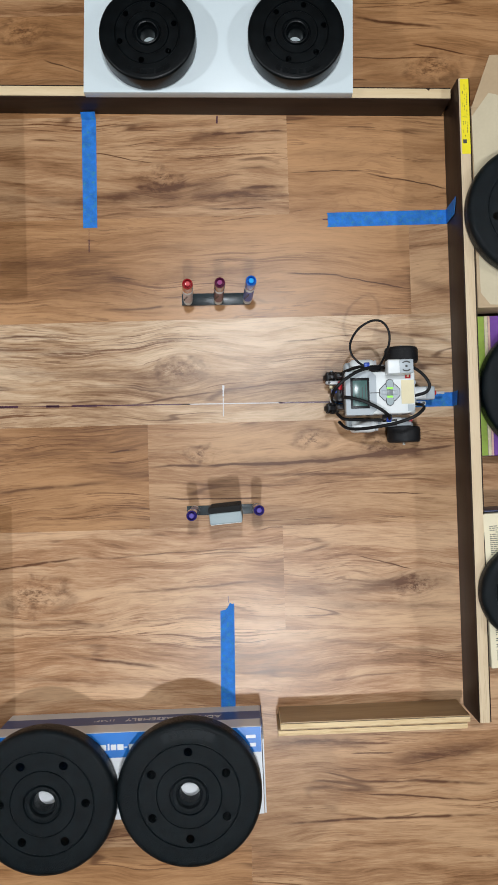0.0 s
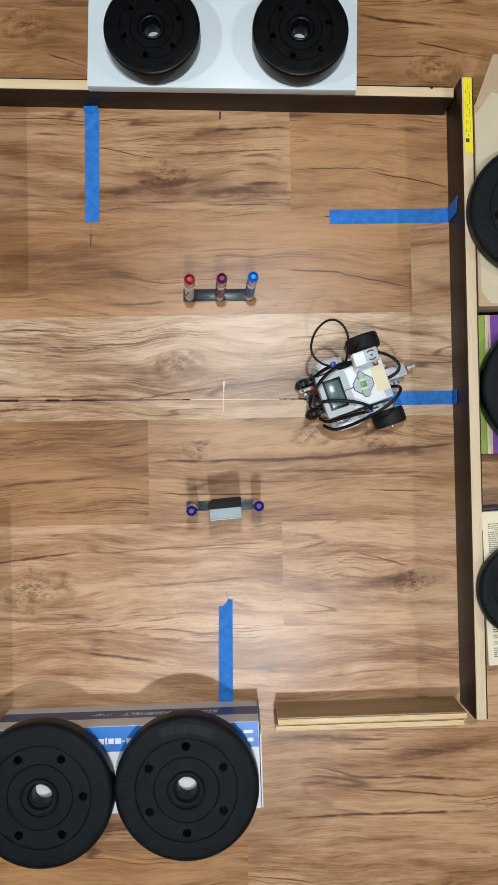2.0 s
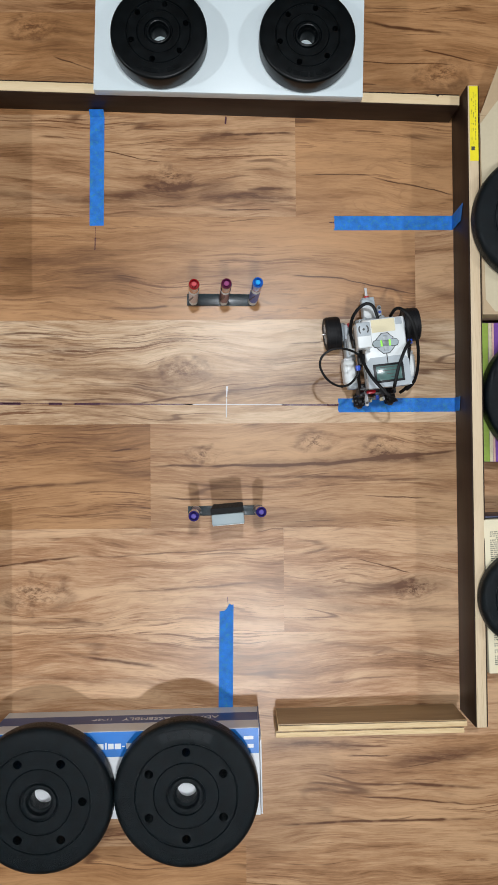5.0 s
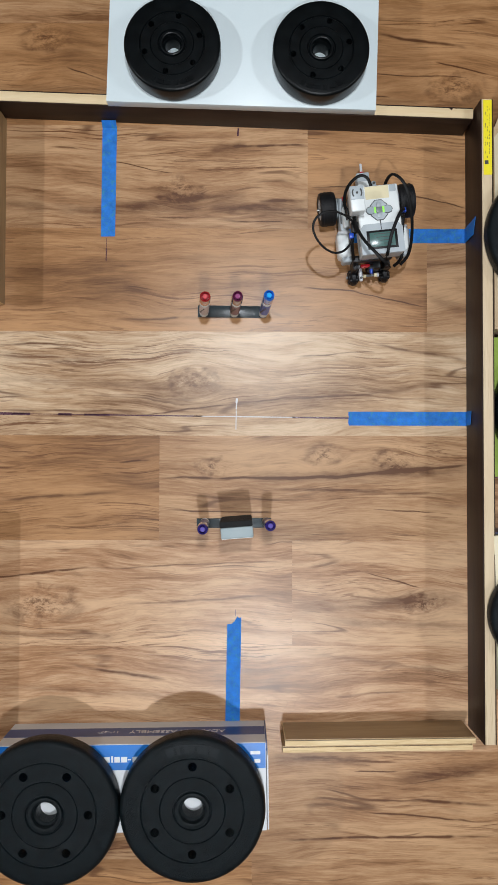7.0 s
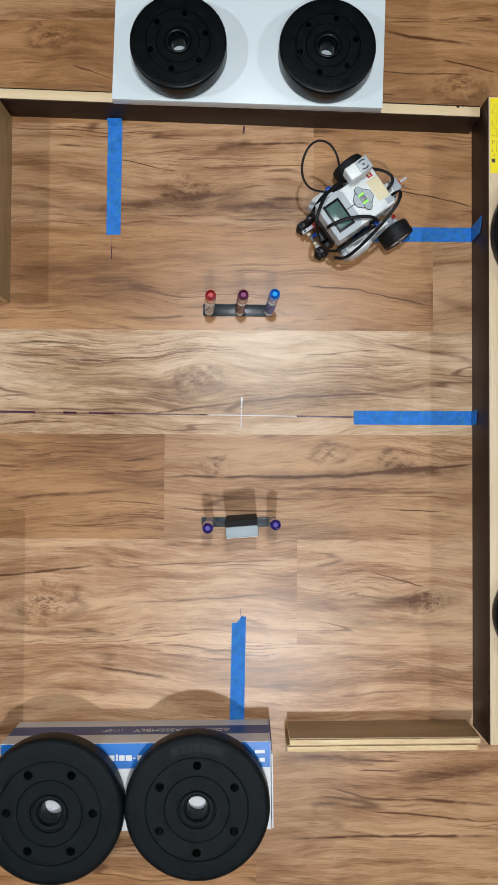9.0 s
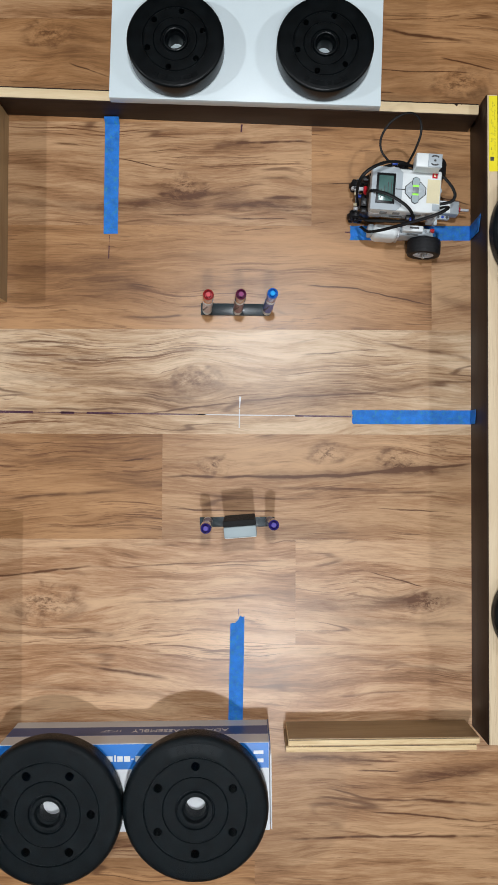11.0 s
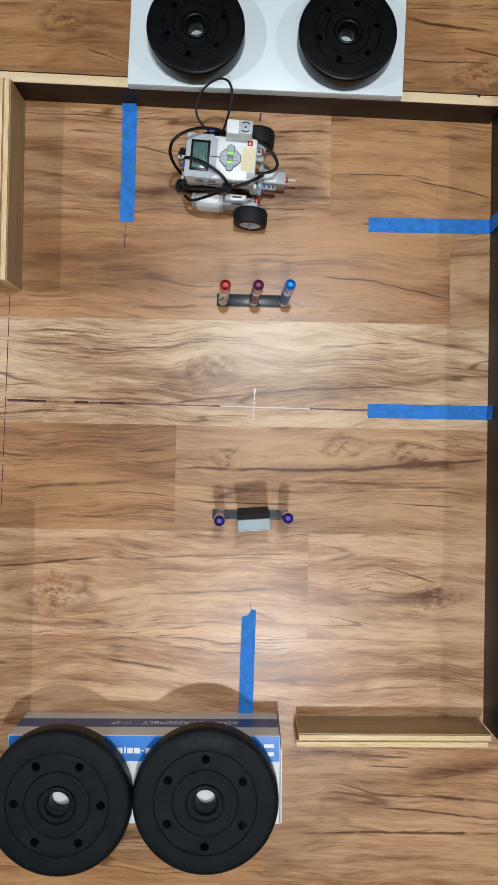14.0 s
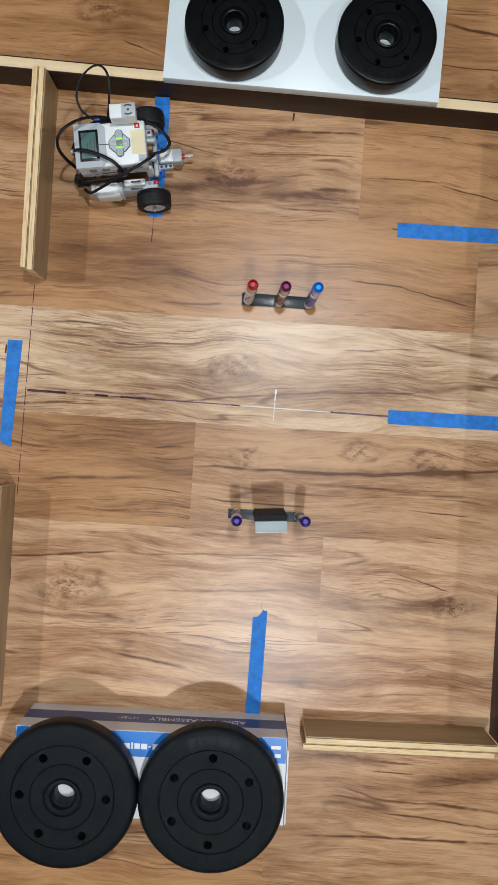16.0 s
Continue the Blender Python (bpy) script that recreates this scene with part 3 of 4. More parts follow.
# ---- weight plates ----
def weight_plate(label, R, T, m, holes=6, turn=0.0, text="", bars=0, vinyl=None, edge=0.010, bore=0.172, ring=0.70):
    """A vinyl weight plate lying flat: grooved face, raised hub, bolt holes, stepped open centre."""
    vinyl = vinyl or M_rubber
    h, neck, hub, g1, g2 = R * bore, R * bore * 0.80, R * (bore + 0.085), R * ring, R * 0.445
    prof = [(neck, 0), (R - 0.004, 0), (R - 0.001, 0.0015), (R, 0.005)]
    prof += [(R - edge * (1 - math.cos(a)), T - edge * (1 - math.sin(a))) for a in [radians(90 * i / 5) for i in range(6)]]
    prof += [(g1 + 0.0014, T), (g1 + 0.0004, T - 0.0018), (g1 - 0.0004, T - 0.0018), (g1 - 0.0014, T - 0.0006), (g2 + 0.001, T - 0.0006), (g2, T - 0.0018), (g2 - 0.001, T - 0.0006),
             (hub + 0.0016, T - 0.0006), (hub + 0.0004, T - 0.0030), (hub - 0.0012, T - 0.0030), (hub - 0.0026, T + 0.0004), (hub - 0.0042, T + 0.0010), (h + 0.0024, T + 0.0010), (h + 0.0008, T + 0.0002), (h, T - 0.0018), (h - 0.0004, T - 0.0085), (neck + 0.0006, T - 0.0105), (neck, T - 0.0125)]
    bm = lathe(prof, 96)
    cutters = bmesh.new()
    for k in range(holes):
        a = radians(turn) + 2 * math.pi * k / holes
        rod(R * 0.060, T * 3, pose(R * 0.588 * math.cos(a), R * 0.588 * math.sin(a), -T), cutters, 18)
    t = thing("weight_plate", label, "weight plate", m, group="black weight plates")
    part("disc", cut(bm, cutters), vinyl, t)
    for k in range(bars):
        a = radians(-90 + (k - (bars - 1) / 2) * 11)
        w = R * (0.07 if k % 3 else 0.04)
        bar = box(-R * 0.05, R * 0.05, -w, w, T - 0.0004, T + 0.0009, 0.0004, 1, m=Matrix.Translation((R * 0.83 * math.cos(a), R * 0.83 * math.sin(a), 0)) @ Matrix.Rotation(a, 4, "Z"))
        part("mark_bar", bar, vinyl, t, "embossed unreadable mark")
    if text:
        pad = bmesh.new()
        n = 14
        outline = [(R * 0.90 * math.sin(a), R * 0.90 * math.cos(a)) for a in [radians(-25 + 50 * i / n) for i in range(n + 1)]]
        outline += [(R * 0.775 * math.sin(a), R * 0.775 * math.cos(a)) for a in [radians(25 - 50 * i / n) for i in range(n + 1)]]
        slab(outline, T - 0.0005, T + 0.0006, pad)
        part("label_field", pad, M_rubber_sheen, t, "raised field for the weight mark")
        letters = bmesh.new()
        step = 6.6
        for i, c in enumerate(text):
            a = radians((i - (len(text) - 1) / 2) * step)
            lettering(c, R * 0.118, Matrix.Translation((-R * 0.838 * math.sin(a), R * 0.838 * math.cos(a), T + 0.0008)) @ Matrix.Rotation(a + math.pi, 4, "Z") , 0.0007, letters)
        part("weight_mark", letters, M_rubber, t, "embossed weight lettering", smooth=False)
    return t


# same black vinyl, base colour lifted to paint the label field's gloss
M_rubber_sheen = plain("vinyl_sheen", (0.0050, 0.0085, 0.0105), 0.40, vary=0.4, scale=90, relief=0.8, spec=0.22)

# white board on the low border with two plates
shelf = thing("shelf_board", "white melamine shelf board lying across the low border", "board", pose(0.0085, 0.5235, 0.0645, 0, 0, -1.6))
part("panel", box(-0.2295, 0.2295, 0, 0.42, 0, 0.0185, 0.0008), M_white_board, shelf)
prop = thing("support_block", "plain pine block under the white shelf board", "block", pose(0.02, 0.88, 0))
part("block", box(-0.18, 0.18, -0.03, 0.03, 0, 0.0645, 0.001), M_pine, prop)
weight_plate("black vinyl weight plate lying on the white board", 0.0802, 0.038, pose(-0.106, 0.6090, 0.083), turn=17, bars=6, vinyl=M_gloss_rubber, edge=0.0045, bore=0.195, ring=0.66)
weight_plate("black vinyl weight plate lying on the white board", 0.0802, 0.038, pose(0.141, 0.6030, 0.083), turn=13, bars=6, vinyl=M_gloss_rubber, edge=0.0045, bore=0.195, ring=0.66)


# ---- printed carton with two plates ----
def carton():
    h, d = 0.105, 0.142
    t = thing("carton", "white and blue printed shipping carton with grey side", "box", pose(-0.168, -0.6145, 0, 0, 0, 0.8))
    part("body", box(-0.2205, 0.2205, -d / 2, d / 2, 0, h, 0.0012), M_card_white, t)
    part("blue_band", box(-0.2195, 0.2195, d / 2 - 0.041, d / 2 - 0.0005, h, h + 0.0003), M_card_blue, t, "blue printed band", smooth=False)
    y = d / 2
    part("side_panel", box(-0.2195, 0.2195, y, y + 0.0004, 0.001, h - 0.001), M_card_grey, t, "grey printed side", smooth=False)
    part("navy_band", box(-0.2195, 0.2195, y + 0.0004, y + 0.0007, 0.030, 0.068), M_card_navy, t, "dark navy printed band", smooth=False)
    face = pose(0, y + 0.0009, 0.049, 90, 0, 180)
    part("lettering", lettering("ADAPTER ASSEMBLY", 0.018, face @ pose(-0.071, 0, 0), 0.0002), M_card_grey, t, "pale capital lettering", smooth=False)
    part("lettering", lettering('11"-27"', 0.012, face @ pose(0.046, 0, 0), 0.0002), M_card_grey, t, "pale capital lettering", smooth=False)
    # a word mark as plain bars, and a small line of print
    for x, w, y0, y1 in ((-0.0395, 0.010, 0.0285, 0.0195), (-0.0305, 0.003, 0.0285, 0.0180), (-0.0225, 0.009, 0.0285, 0.0195), (-0.011, 0.010, 0.0285, 0.0195), (-0.002, 0.005, 0.0250, 0.0235), (0.007, 0.009, 0.0285, 0.0195), (0.018, 0.008, 0.0285, 0.0195),
                         (0.203, 0.016, 0.0185, 0.0130), (0.206, 0.010, 0.0320, 0.0260)):
        part("print_bar", box(x - w / 2, x + w / 2, y - y0, y - y1, h + 0.0003, h + 0.0006), M_card_white, t, "white printed mark", smooth=False)
    part("end_flap", box(0.2215, 0.2240, -d / 2 + 0.002, d / 2 - 0.02, 0.002, h + 0.001, 0.0006), M_card_white, t, "loose end flap")
    part("end_flap", box(0.2215, 0.2232, d / 2 - 0.019, d / 2 - 0.002, 0.002, h - 0.004, 0.0005, m=Matrix.Rotation(radians(1.0), 4, "Z")), M_card_navy, t, "dark inner flap")


carton()
weight_plate("black vinyl weight plate with raised weight mark", 0.1163, 0.036, pose(-0.066, -0.6335, 0.1057), turn=90, text="7.5LBS")
weight_plate("black vinyl weight plate lying on the carton", 0.1163, 0.036, pose(-0.299, -0.6405, 0.1057), turn=0)


# ---- things beyond the dark border ----
def cardboard_box():
    t = thing("cardboard_box", "open-flapped kraft cardboard box with packing tape", "box", pose(0.436, 0.142, 0))
    part("body", box(0, 0.26, 0, 0.345, 0, 0.0895, 0.0015), M_kraft, t)
    part("flap", slab([(0, 0.34), (0.034, 0.430), (0.25, 0.430), (0.26, 0.345)], 0.0880, 0.0905), M_kraft, t, "cardboard flap", smooth=False)
    part("packing_tape", slab([(0.002, 0.19), (0.11, 0.30), (0.11, 0.345), (0.03, 0.365), (0.0, 0.325)], 0.0906, 0.0909), M_packing, t, "glossy packing tape", smooth=False)
    part("packing_tape", slab([(0.006, 0.006), (0.09, 0.002), (0.09, 0.10), (0.004, 0.11)], 0.0896, 0.0899), M_packing, t, "glossy packing tape", smooth=False)
    part("corner_patch", slab([(0.002, 0.03), (0.002, 0.004), (0.022, 0.004)], 0.0900, 0.0903), M_kraft, t, smooth=False)


cardboard_box()
weight_plate("black vinyl weight plate lying on the cardboard box", 0.1105, 0.029, pose(0.527, 0.299, 0.0910), turn=10)


def striped_block():
    t = thing("storage_cube", "folded storage cube with green, cream and purple stripes", "box", pose(0.4405, -0.108, 0))
    part("body", box(0, 0.26, 0, 0.243, 0, 0.054, 0.003), plain("stripe_purple_dark", (0.13, 0.04, 0.22), 0.6), t)
    x = 0.0005
    for w, c in ((0.016, (0.26, 0.37, 0.05)), (0.006, (0.62, 0.55, 0.36)), (0.004, (0.66, 0.42, 0.34)), (0.016, (0.16, 0.05, 0.30)), (0.010, (0.66, 0.44, 0.38)), (0.02, (0.55, 0.30, 0.10)), (0.03, (0.26, 0.37, 0.05)), (0.02, (0.7, 0.6, 0.5)), (0.03, (0.16, 0.05, 0.3))):
        part("stripe", box(x, x + w - 0.0004, 0.001, 0.242, 0.0535, 0.0545, 0.0003), plain("stripe_cloth", c, 0.65, vary=0.12, scale=150, relief=0.4), t)
        x += w


striped_block()
weight_plate("black vinyl weight plate lying on the striped cube", 0.1145, 0.036, pose(0.554, 0.005, 0.055), turn=35)


def open_book():
    t = thing("book", "thick open book with yellowed pages and navy cover", "book", pose(0.4385, -0.462, 0, 0, 0, 1.5))
    part("cover", box(-0.002, 0.20, -0.002, 0.262, 0, 0.004, 0.001), M_navy, t, "dark navy cover")
    part("cover", box(-0.0015, 0.20, 0.2605, 0.263, 0.004, 0.087, 0.0006), M_navy, t, "dark navy cover")
    part("page_block", box(0.0, 0.196, 0.0, 0.258, 0.004, 0.0898, 0.002), M_paper, t, "block of yellowed pages")
    lines = bmesh.new()
    rnd = random.Random(5)
    for i in range(66):
        y = 0.236 - i * 0.0034
        x = 0.010 + (0.01 if rnd.random() < 0.15 else 0)
        while x < 0.12:
            w = 0.002 + rnd.random() * 0.005
            box(x, min(x + w, 0.184), y, y + 0.0014, 0.0898, 0.0900, bm=lines)
            x += w + 0.0013
    part("print", lines, M_print, t, "lines of small unreadable print", smooth=False)
    return t


open_book()
weight_plate("small black vinyl weight plate lying on the open book", 0.0800, 0.026, pose(0.498, -0.334, 0.0910), turn=5)

# sticker on the dark border's top
sticker = thing("sticker", "yellow printed sticker on the board's raw edge", "sticker", pose(0.4255, 0.468, 0.0902))
part("paper", box(-0.0072, 0.0072, -0.064, 0.064, 0, 0.0003), M_yellow, sticker, smooth=False)
prints = bmesh.new()
rnd = random.Random(9)
for col in (-0.0035, -0.0005, 0.0028):
    y = 0.054
    while y > -0.036:
        w = 0.0015 + rnd.random() * 0.0035
        if rnd.random() < (0.75 if col == 0.0028 else 0.35):
            box(col - 0.0003, col + 0.0003, y - w, y, 0.0003, 0.0005, bm=prints)
        y -= w + 0.0014
box(-0.0050, 0.0012, -0.046, -0.0395, 0.0003, 0.0005, bm=prints)
part("print", prints, M_print, sticker, "dark unreadable print", smooth=False)


# ---- obstacles of whiteboard markers ----
def marker(label, cap_color, stud, sleeve, m):
    t = thing("whiteboard_marker", label, "marker", m, group="upright whiteboard markers")
    part("barrel", lathe([(0, 0), (0.0074, 0), (0.0082, 0.001), (0.0082, 0.090), (0.0078, 0.091), (0, 0.091)], 28, closed=False), M_white, t, "white barrel")
    part("label_sleeve", lathe([(0.0082, 0.018), (0.00845, 0.0182), (0.00845, 0.072), (0.0082, 0.0722)], 28, closed=False), sleeve, t, "printed sleeve")
    marks = bmesh.new()
    for i in range(5):
        for a0 in (0, 100, 215):
            a = radians(a0 + i * 11)
            box(-0.0012, 0.0012, -0.0002, 0.0002, 0.022 + i * 0.009, 0.028 + i * 0.009, m=Matrix.Translation((0.00855 * math.cos(a), 0.00855 * math.sin(a), 0)) @ Matrix.Rotation(a + math.pi / 2, 4, "Z"), bm=marks)
    part("sleeve_print", marks, M_print, t, "dark unreadable print", smooth=False)
    cap = part("cap", lathe([(0.0084, 0.088), (0.0094, 0.0885), (0.0096, 0.091), (0.0092, 0.112), (0.0086, 0.1165), (0.0078, 0.1175), (0.0068, 0.1165), (0.0064, 0.110), (0, 0.110)], 28, closed=False), cap_color, t, "glossy coloured cap")
    part("cap_stud", lathe([(0.0044, 0.110), (0.0042, 0.1165), (0.0030, 0.1178), (0, 0.1178)], 18, closed=False), stud, cap, "round stud in the cap's end")
    return t


C_red, C_plum, C_blue, C_violet = [clear_cap(n, c) for n, c in (("red_cap", (0.32, 0.006, 0.012)), ("plum_cap", (0.10, 0.007, 0.045)), ("blue_cap", (0.008, 0.13, 0.55)), ("violet_cap", (0.022, 0.014, 0.16)))]
T_red, T_plum, T_blue, T_violet = [clear_cap(n, c) for n, c in (("red_stud", (0.62, 0.08, 0.09)), ("plum_stud", (0.32, 0.07, 0.20)), ("blue_stud", (0.03, 0.42, 0.90)), ("violet_stud", (0.14, 0.11, 0.42)))]
S_red, S_plum, S_blue, S_violet = [plain(n, c, 0.35, vary=0.25, scale=150) for n, c in (("red_sleeve", (0.60, 0.52, 0.52)), ("plum_sleeve", (0.20, 0.10, 0.13)), ("blue_sleeve", (0.05, 0.12, 0.46)), ("violet_sleeve", (0.12, 0.11, 0.22)))]
strip_a = thing("magnet_strip", "dark flat magnetic strip holding upright markers", "strip", pose(-0.004, 0.1875, 0, 0, 0, -0.6))
part("strip", box(-0.065, 0.0575, -0.0105, 0.0105, 0, 0.0035, 0.0006), M_strip, strip_a)
marker("upright whiteboard marker with red cap", C_red, T_red, S_red, pose(-0.0578, 0.1855, 0.0035, -1.7, 4.0, 0))
marker("upright whiteboard marker with plum cap", C_plum, T_plum, S_plum, pose(-0.0036, 0.1850, 0.0035, -2.3, 3.6, 0))
marker("upright whiteboard marker with bright blue cap", C_blue, T_blue, S_blue, pose(0.0485, 0.1845, 0.0035, -3.4, 3.4, 0))
strip_b = thing("magnet_strip", "dark flat magnetic strip holding markers and eraser", "strip", pose(-0.003, -0.191, 0, 0, 0, 0.4))
part("strip", box(-0.0665, 0.0665, -0.0085, 0.0085, 0, 0.0035, 0.0006), M_strip, strip_b)
marker("upright whiteboard marker with violet cap", C_violet, T_violet, S_violet, pose(-0.055, -0.190, 0.0035, 1.0, 1.2, 0))
marker("upright whiteboard marker with violet cap", C_violet, T_violet, S_violet, pose(0.0545, -0.189, 0.0035, 0.4, 2.2, 50))
eraser = thing("board_eraser", "grey whiteboard eraser with black felt standing on end", "eraser", pose(0.003, -0.191, 0.0035, 0, 0, 4.5))
part("handle", box(-0.0265, 0.0265, -0.0145, 0.0035, 0, 0.124, 0.0025), M_eraser, eraser, "silver grey plastic handle")
# white strip imitates the light on the handle's front face
part("handle_lit_edge", box(-0.0255, 0.0255, -0.0153, -0.0144, 0.004, 0.1215, 0.0004), M_white, eraser, "white strip painting the lit front face")
part("felt_pad", box(-0.0275, 0.0262, 0.0035, 0.0135, 0.001, 0.122, 0.002), M_felt, eraser, "black felt pad")


# ---- robot ----
WHEEL_X = 0.0392


def mm(bm):
    bmesh.ops.scale(bm, vec=(0.001, 0.001, 0.001), verts=bm.verts)
    return bm


def robot():
    t = thing("toy_robot", "white and grey brick-built toy robot with black cables", "robot", pose(0, 0, 0))
    P = lambda name, bm, mat, parent=t, label="", smooth=True: part(name, mm(bm), mat, parent, label, smooth)
    # control brick
    brick = P("control_brick", box(-71, 42, -35, 35, 96, 118, 3.0, 3), M_white, t, "white control brick")
    P("lower_case", box(-70, 41, -34.5, 34.5, 78, 96.5, 2.0), M_grey, brick, "light grey lower case")
    P("screen_surround", slab([(-72, -35.5), (-30, -35.5), (-22, -28), (-22, 28), (-30, 35.5), (-72, 35.5)], 117.5, 119.2), M_grey, brick, "light grey screen surround", False)
    P("nose_rim", box(-72.5, -66, -34, 34, 100, 119, 2.0, 3), M_grey, brick, "light grey rounded end")
    P("bezel", box(-64.5, -33.5, -25.2, 25.2, 119.0, 120.0, 0.5), M_black, brick, "black screen bezel")
    P("screen", box(-60.8, -37.2, -20.8, 20.8, 119.8, 120.5, 0.2), M_screen, brick, "greenish display")
    rows = bmesh.new()
    for i, (a, b) in enumerate(((-16, -2), (-16, 4), (-12, 10), (-16, 14))):
        box(-57 + i * 5.5, -55.8 + i * 5.5, a, b, 120.5, 120.65, bm=rows)
    P("screen_print", rows, M_print, brick, "faint display lines", False)
    octagon = [(-16, -5), (-8, -13), (8, -13), (16, -5), (16, 5), (8, 13), (-8, 13), (-16, 5)]
    P("pad_outline", slab([(x * 1.08, y * 1.10) for x, y in octagon], 117.8, 118.6), M_print, brick, "dark outline", False)
    pad = P("button_pad", slab(octagon, 118.0, 119.2), M_grey, brick, "grey button pad", False)
    P("pad_line", box(-33, -16, -0.7, 0.7, 118.9, 119.5), M_print, brick, "thin dark line", False)
    for s in (-1, 1):
        lobe = [(-5, s * 8), (5, s * 8), (5.8, s * 14), (4.4, s * 19), (0, s * 21.5), (-4.4, s * 19), (-5.8, s * 14)]
        edge = [(x * 1.18, y + s * 0.9) for x, y in lobe]
        P("button_gap", slab(edge if s > 0 else list(reversed(edge)), 118.2, 119.6), M_print, pad, "dark gap round the button", False)
        P("button", slab(lobe if s > 0 else list(reversed(lobe)), 118.4, 120.6), M_eraser, pad, "grey rocker button", False)
        P("button", box(s * 8.5 - 4.5, s * 8.5 + 4.5, -3.6, 3.6, 118.6, 120.0, 1.0), M_grey, pad, "grey rocker button")
        P("status_light", box(-5.0, 5.0, s * 7.0 - 1.7, s * 7.0 + 1.7, 118.9, 120.9, 0.5), M_led, pad, "glowing green status light")
    P("button", box(-5.0, 5.0, -4.8, 4.8, 118.6, 120.8, 0.8), M_mid, pad, "dark grey centre button")
    P("label", box(19, 40, -19, 20, 118.0, 118.6), M_cream, brick, "yellowed paper label", False)
    P("logo", box(26, 34.5, 22.4, 30.4, 118.2, 118.9), M_red, brick, "small red mark", False)
    P("logo_print", box(28.6, 31.8, 24.4, 28.4, 118.9, 119.1), M_cream, brick, "", False)
    P("corner_mark", box(29, 40, -31, -20.5, 118.4, 118.9), M_grey, brick, "pale grey corner mark", False)
    for y in (-35.2, 35.2):
        for x in (-48, -27, 8, 27):
            P("port", box(x - 6, x + 6, y - 0.5, y + 0.5, 99, 109, 0.3), M_mid, brick, "dark socket")
    P("side_slot", box(-36, -14, -35.6, -34.8, 88, 90.5), M_print, brick, "dark seam slot", False)
    P("side_plate", box(-69, -50, -35.8, -34.0, 80, 99, 1.0), M_rim, brick, "grey clip plate")
    for x in (-60, -44, -28, -12, 4, 20):
        P("pin_hole", rod(2.6, 1.0, along_y(x, -35.1, 84), None, 14), M_mid, brick, "dark pin hole")
    # turn sensor raised on the brick
    gyro = P("turn_sensor", box(-8, 32.5, 27.5, 50.5, 124, 149, 2.2, 3), M_white, t, "white sensor block")
    P("sensor_cap", box(11, 33.2, 28, 50, 147.8, 149.8, 1.0), M_grey, gyro, "light grey sensor face")
    sym = bmesh.new()
    for s in (-1, 1):
        arc = [(21.8 + 7.0 * math.cos(a), 39 + s * (4.0 + 4.6 * math.sin(a))) for a in [radians(20 + 140 * i / 8) for i in range(9)]]
        arc += [(21.8 + 4.8 * math.cos(a), 39 + s * (4.0 + 2.2 * math.sin(a))) for a in [radians(160 - 140 * i / 8) for i in range(9)]]
        slab(arc, 149.6, 150.1, sym)
    rod(1.9, 0.5, pose(21.8, 39, 149.6), sym, 14)
    P("sensor_print", sym, M_print, gyro, "dark printed symbol", False)
    P("sensor_neck", box(0, 28, 35.5, 48, 100, 125, 1.5), M_mid, gyro, "grey bracket")
    P("sensor_foot", box(-10, 34, 36, 44, 84, 100, 2.0), M_grey, gyro, "grey mounting beam")
    # motors and frame under the brick
    for y, s in ((-38, -1), (40, 1)):
        lo, hi = lambda d: min(y, y + s * d), lambda d: max(y, y + s * d)
        mo = P("motor", box(-14, 50, lo(15), hi(15), 16, 50, 4, 3), M_grey, t, "light grey motor")
        P("motor_cover", box(-56, -12, lo(24), hi(24), 22, 58, 8, 4), M_white, mo, "white rounded motor cover")
        P("cover_end", box(-64, -52, lo(19), hi(19), 28, 54, 4, 3), M_grey, mo, "grey cover end")
        P("cover_band", box(-14.5, -9, lo(22), hi(22), 22, 56, 2.5), M_rim, mo, "pale grey band")
        P("gear_housing", box(-6, 30, lo(11), hi(11), 46, 62, 2.5, 3), M_white, mo, "white gear housing")
        P("housing_slot", box(6, 22, y + s * 5 - 1.6, y + s * 5 + 1.6, 61.6, 62.3), M_print, mo, "dark slot", False)
        P("motor_slot", box(4, 24, y + s * 13 - 1.2, y + s * 13 + 1.2, 49.8, 50.4), M_print, mo, "dark slot", False)
        P("motor_collar", rod(17, 9, along_y(39, y + s * 9 if s > 0 else y - 18, 29), None, 28, 1.5), M_grey, mo, "grey drive collar")
        P("red_bush", rod(8, 5, along_y(39, y + s * 14 if s > 0 else y - 19, 29), None, 20, 1), M_red, mo, "red drive hub")
        P("red_pin", box(44, 51, y + s * 4 - 3.5, y + s * 4 + 3.5, 44, 52, 1.5), M_red, mo, "red joining pin")
        for k in range(3):
            P("pin_hole", rod(2.4, 0.9, pose(32 + 8 * k - 4, y + s * 6, 49.6), None, 12), M_mid, mo, "dark pin hole")
    P("frame_beam", box(-66, 54, -14, -6, 64, 76, 3), M_grey, t, "grey frame beam")
    P("frame_beam", box(-66, 54, 16, 24, 64, 76, 3), M_grey, t, "grey frame beam")
    P("frame_post", box(34, 46, -32, -24, 46, 80, 2.5), M_white, t, "pale upright beam")
    P("frame_post", box(36, 50, 22, 34, 46, 84, 2.5), M_grey, t, "grey upright beam")
    P("post_pin", rod(2.6, 1.2, pose(45, 28, 83.4), None, 14), M_print, t, "dark pin hole")
    P("cross_beam", box(-70, -58, -24, 44, 56, 70, 3), M_black, t, "black cross beam")
    P("cross_beam", box(46, 54, -34, 34, 46, 56, 3), M_grey, t, "grey cross beam")
    # push sensor on the tail
    touch = P("push_sensor", box(54, 94, -7, 16, 20, 41, 2.5, 3), M_grey, t, "grey push sensor")
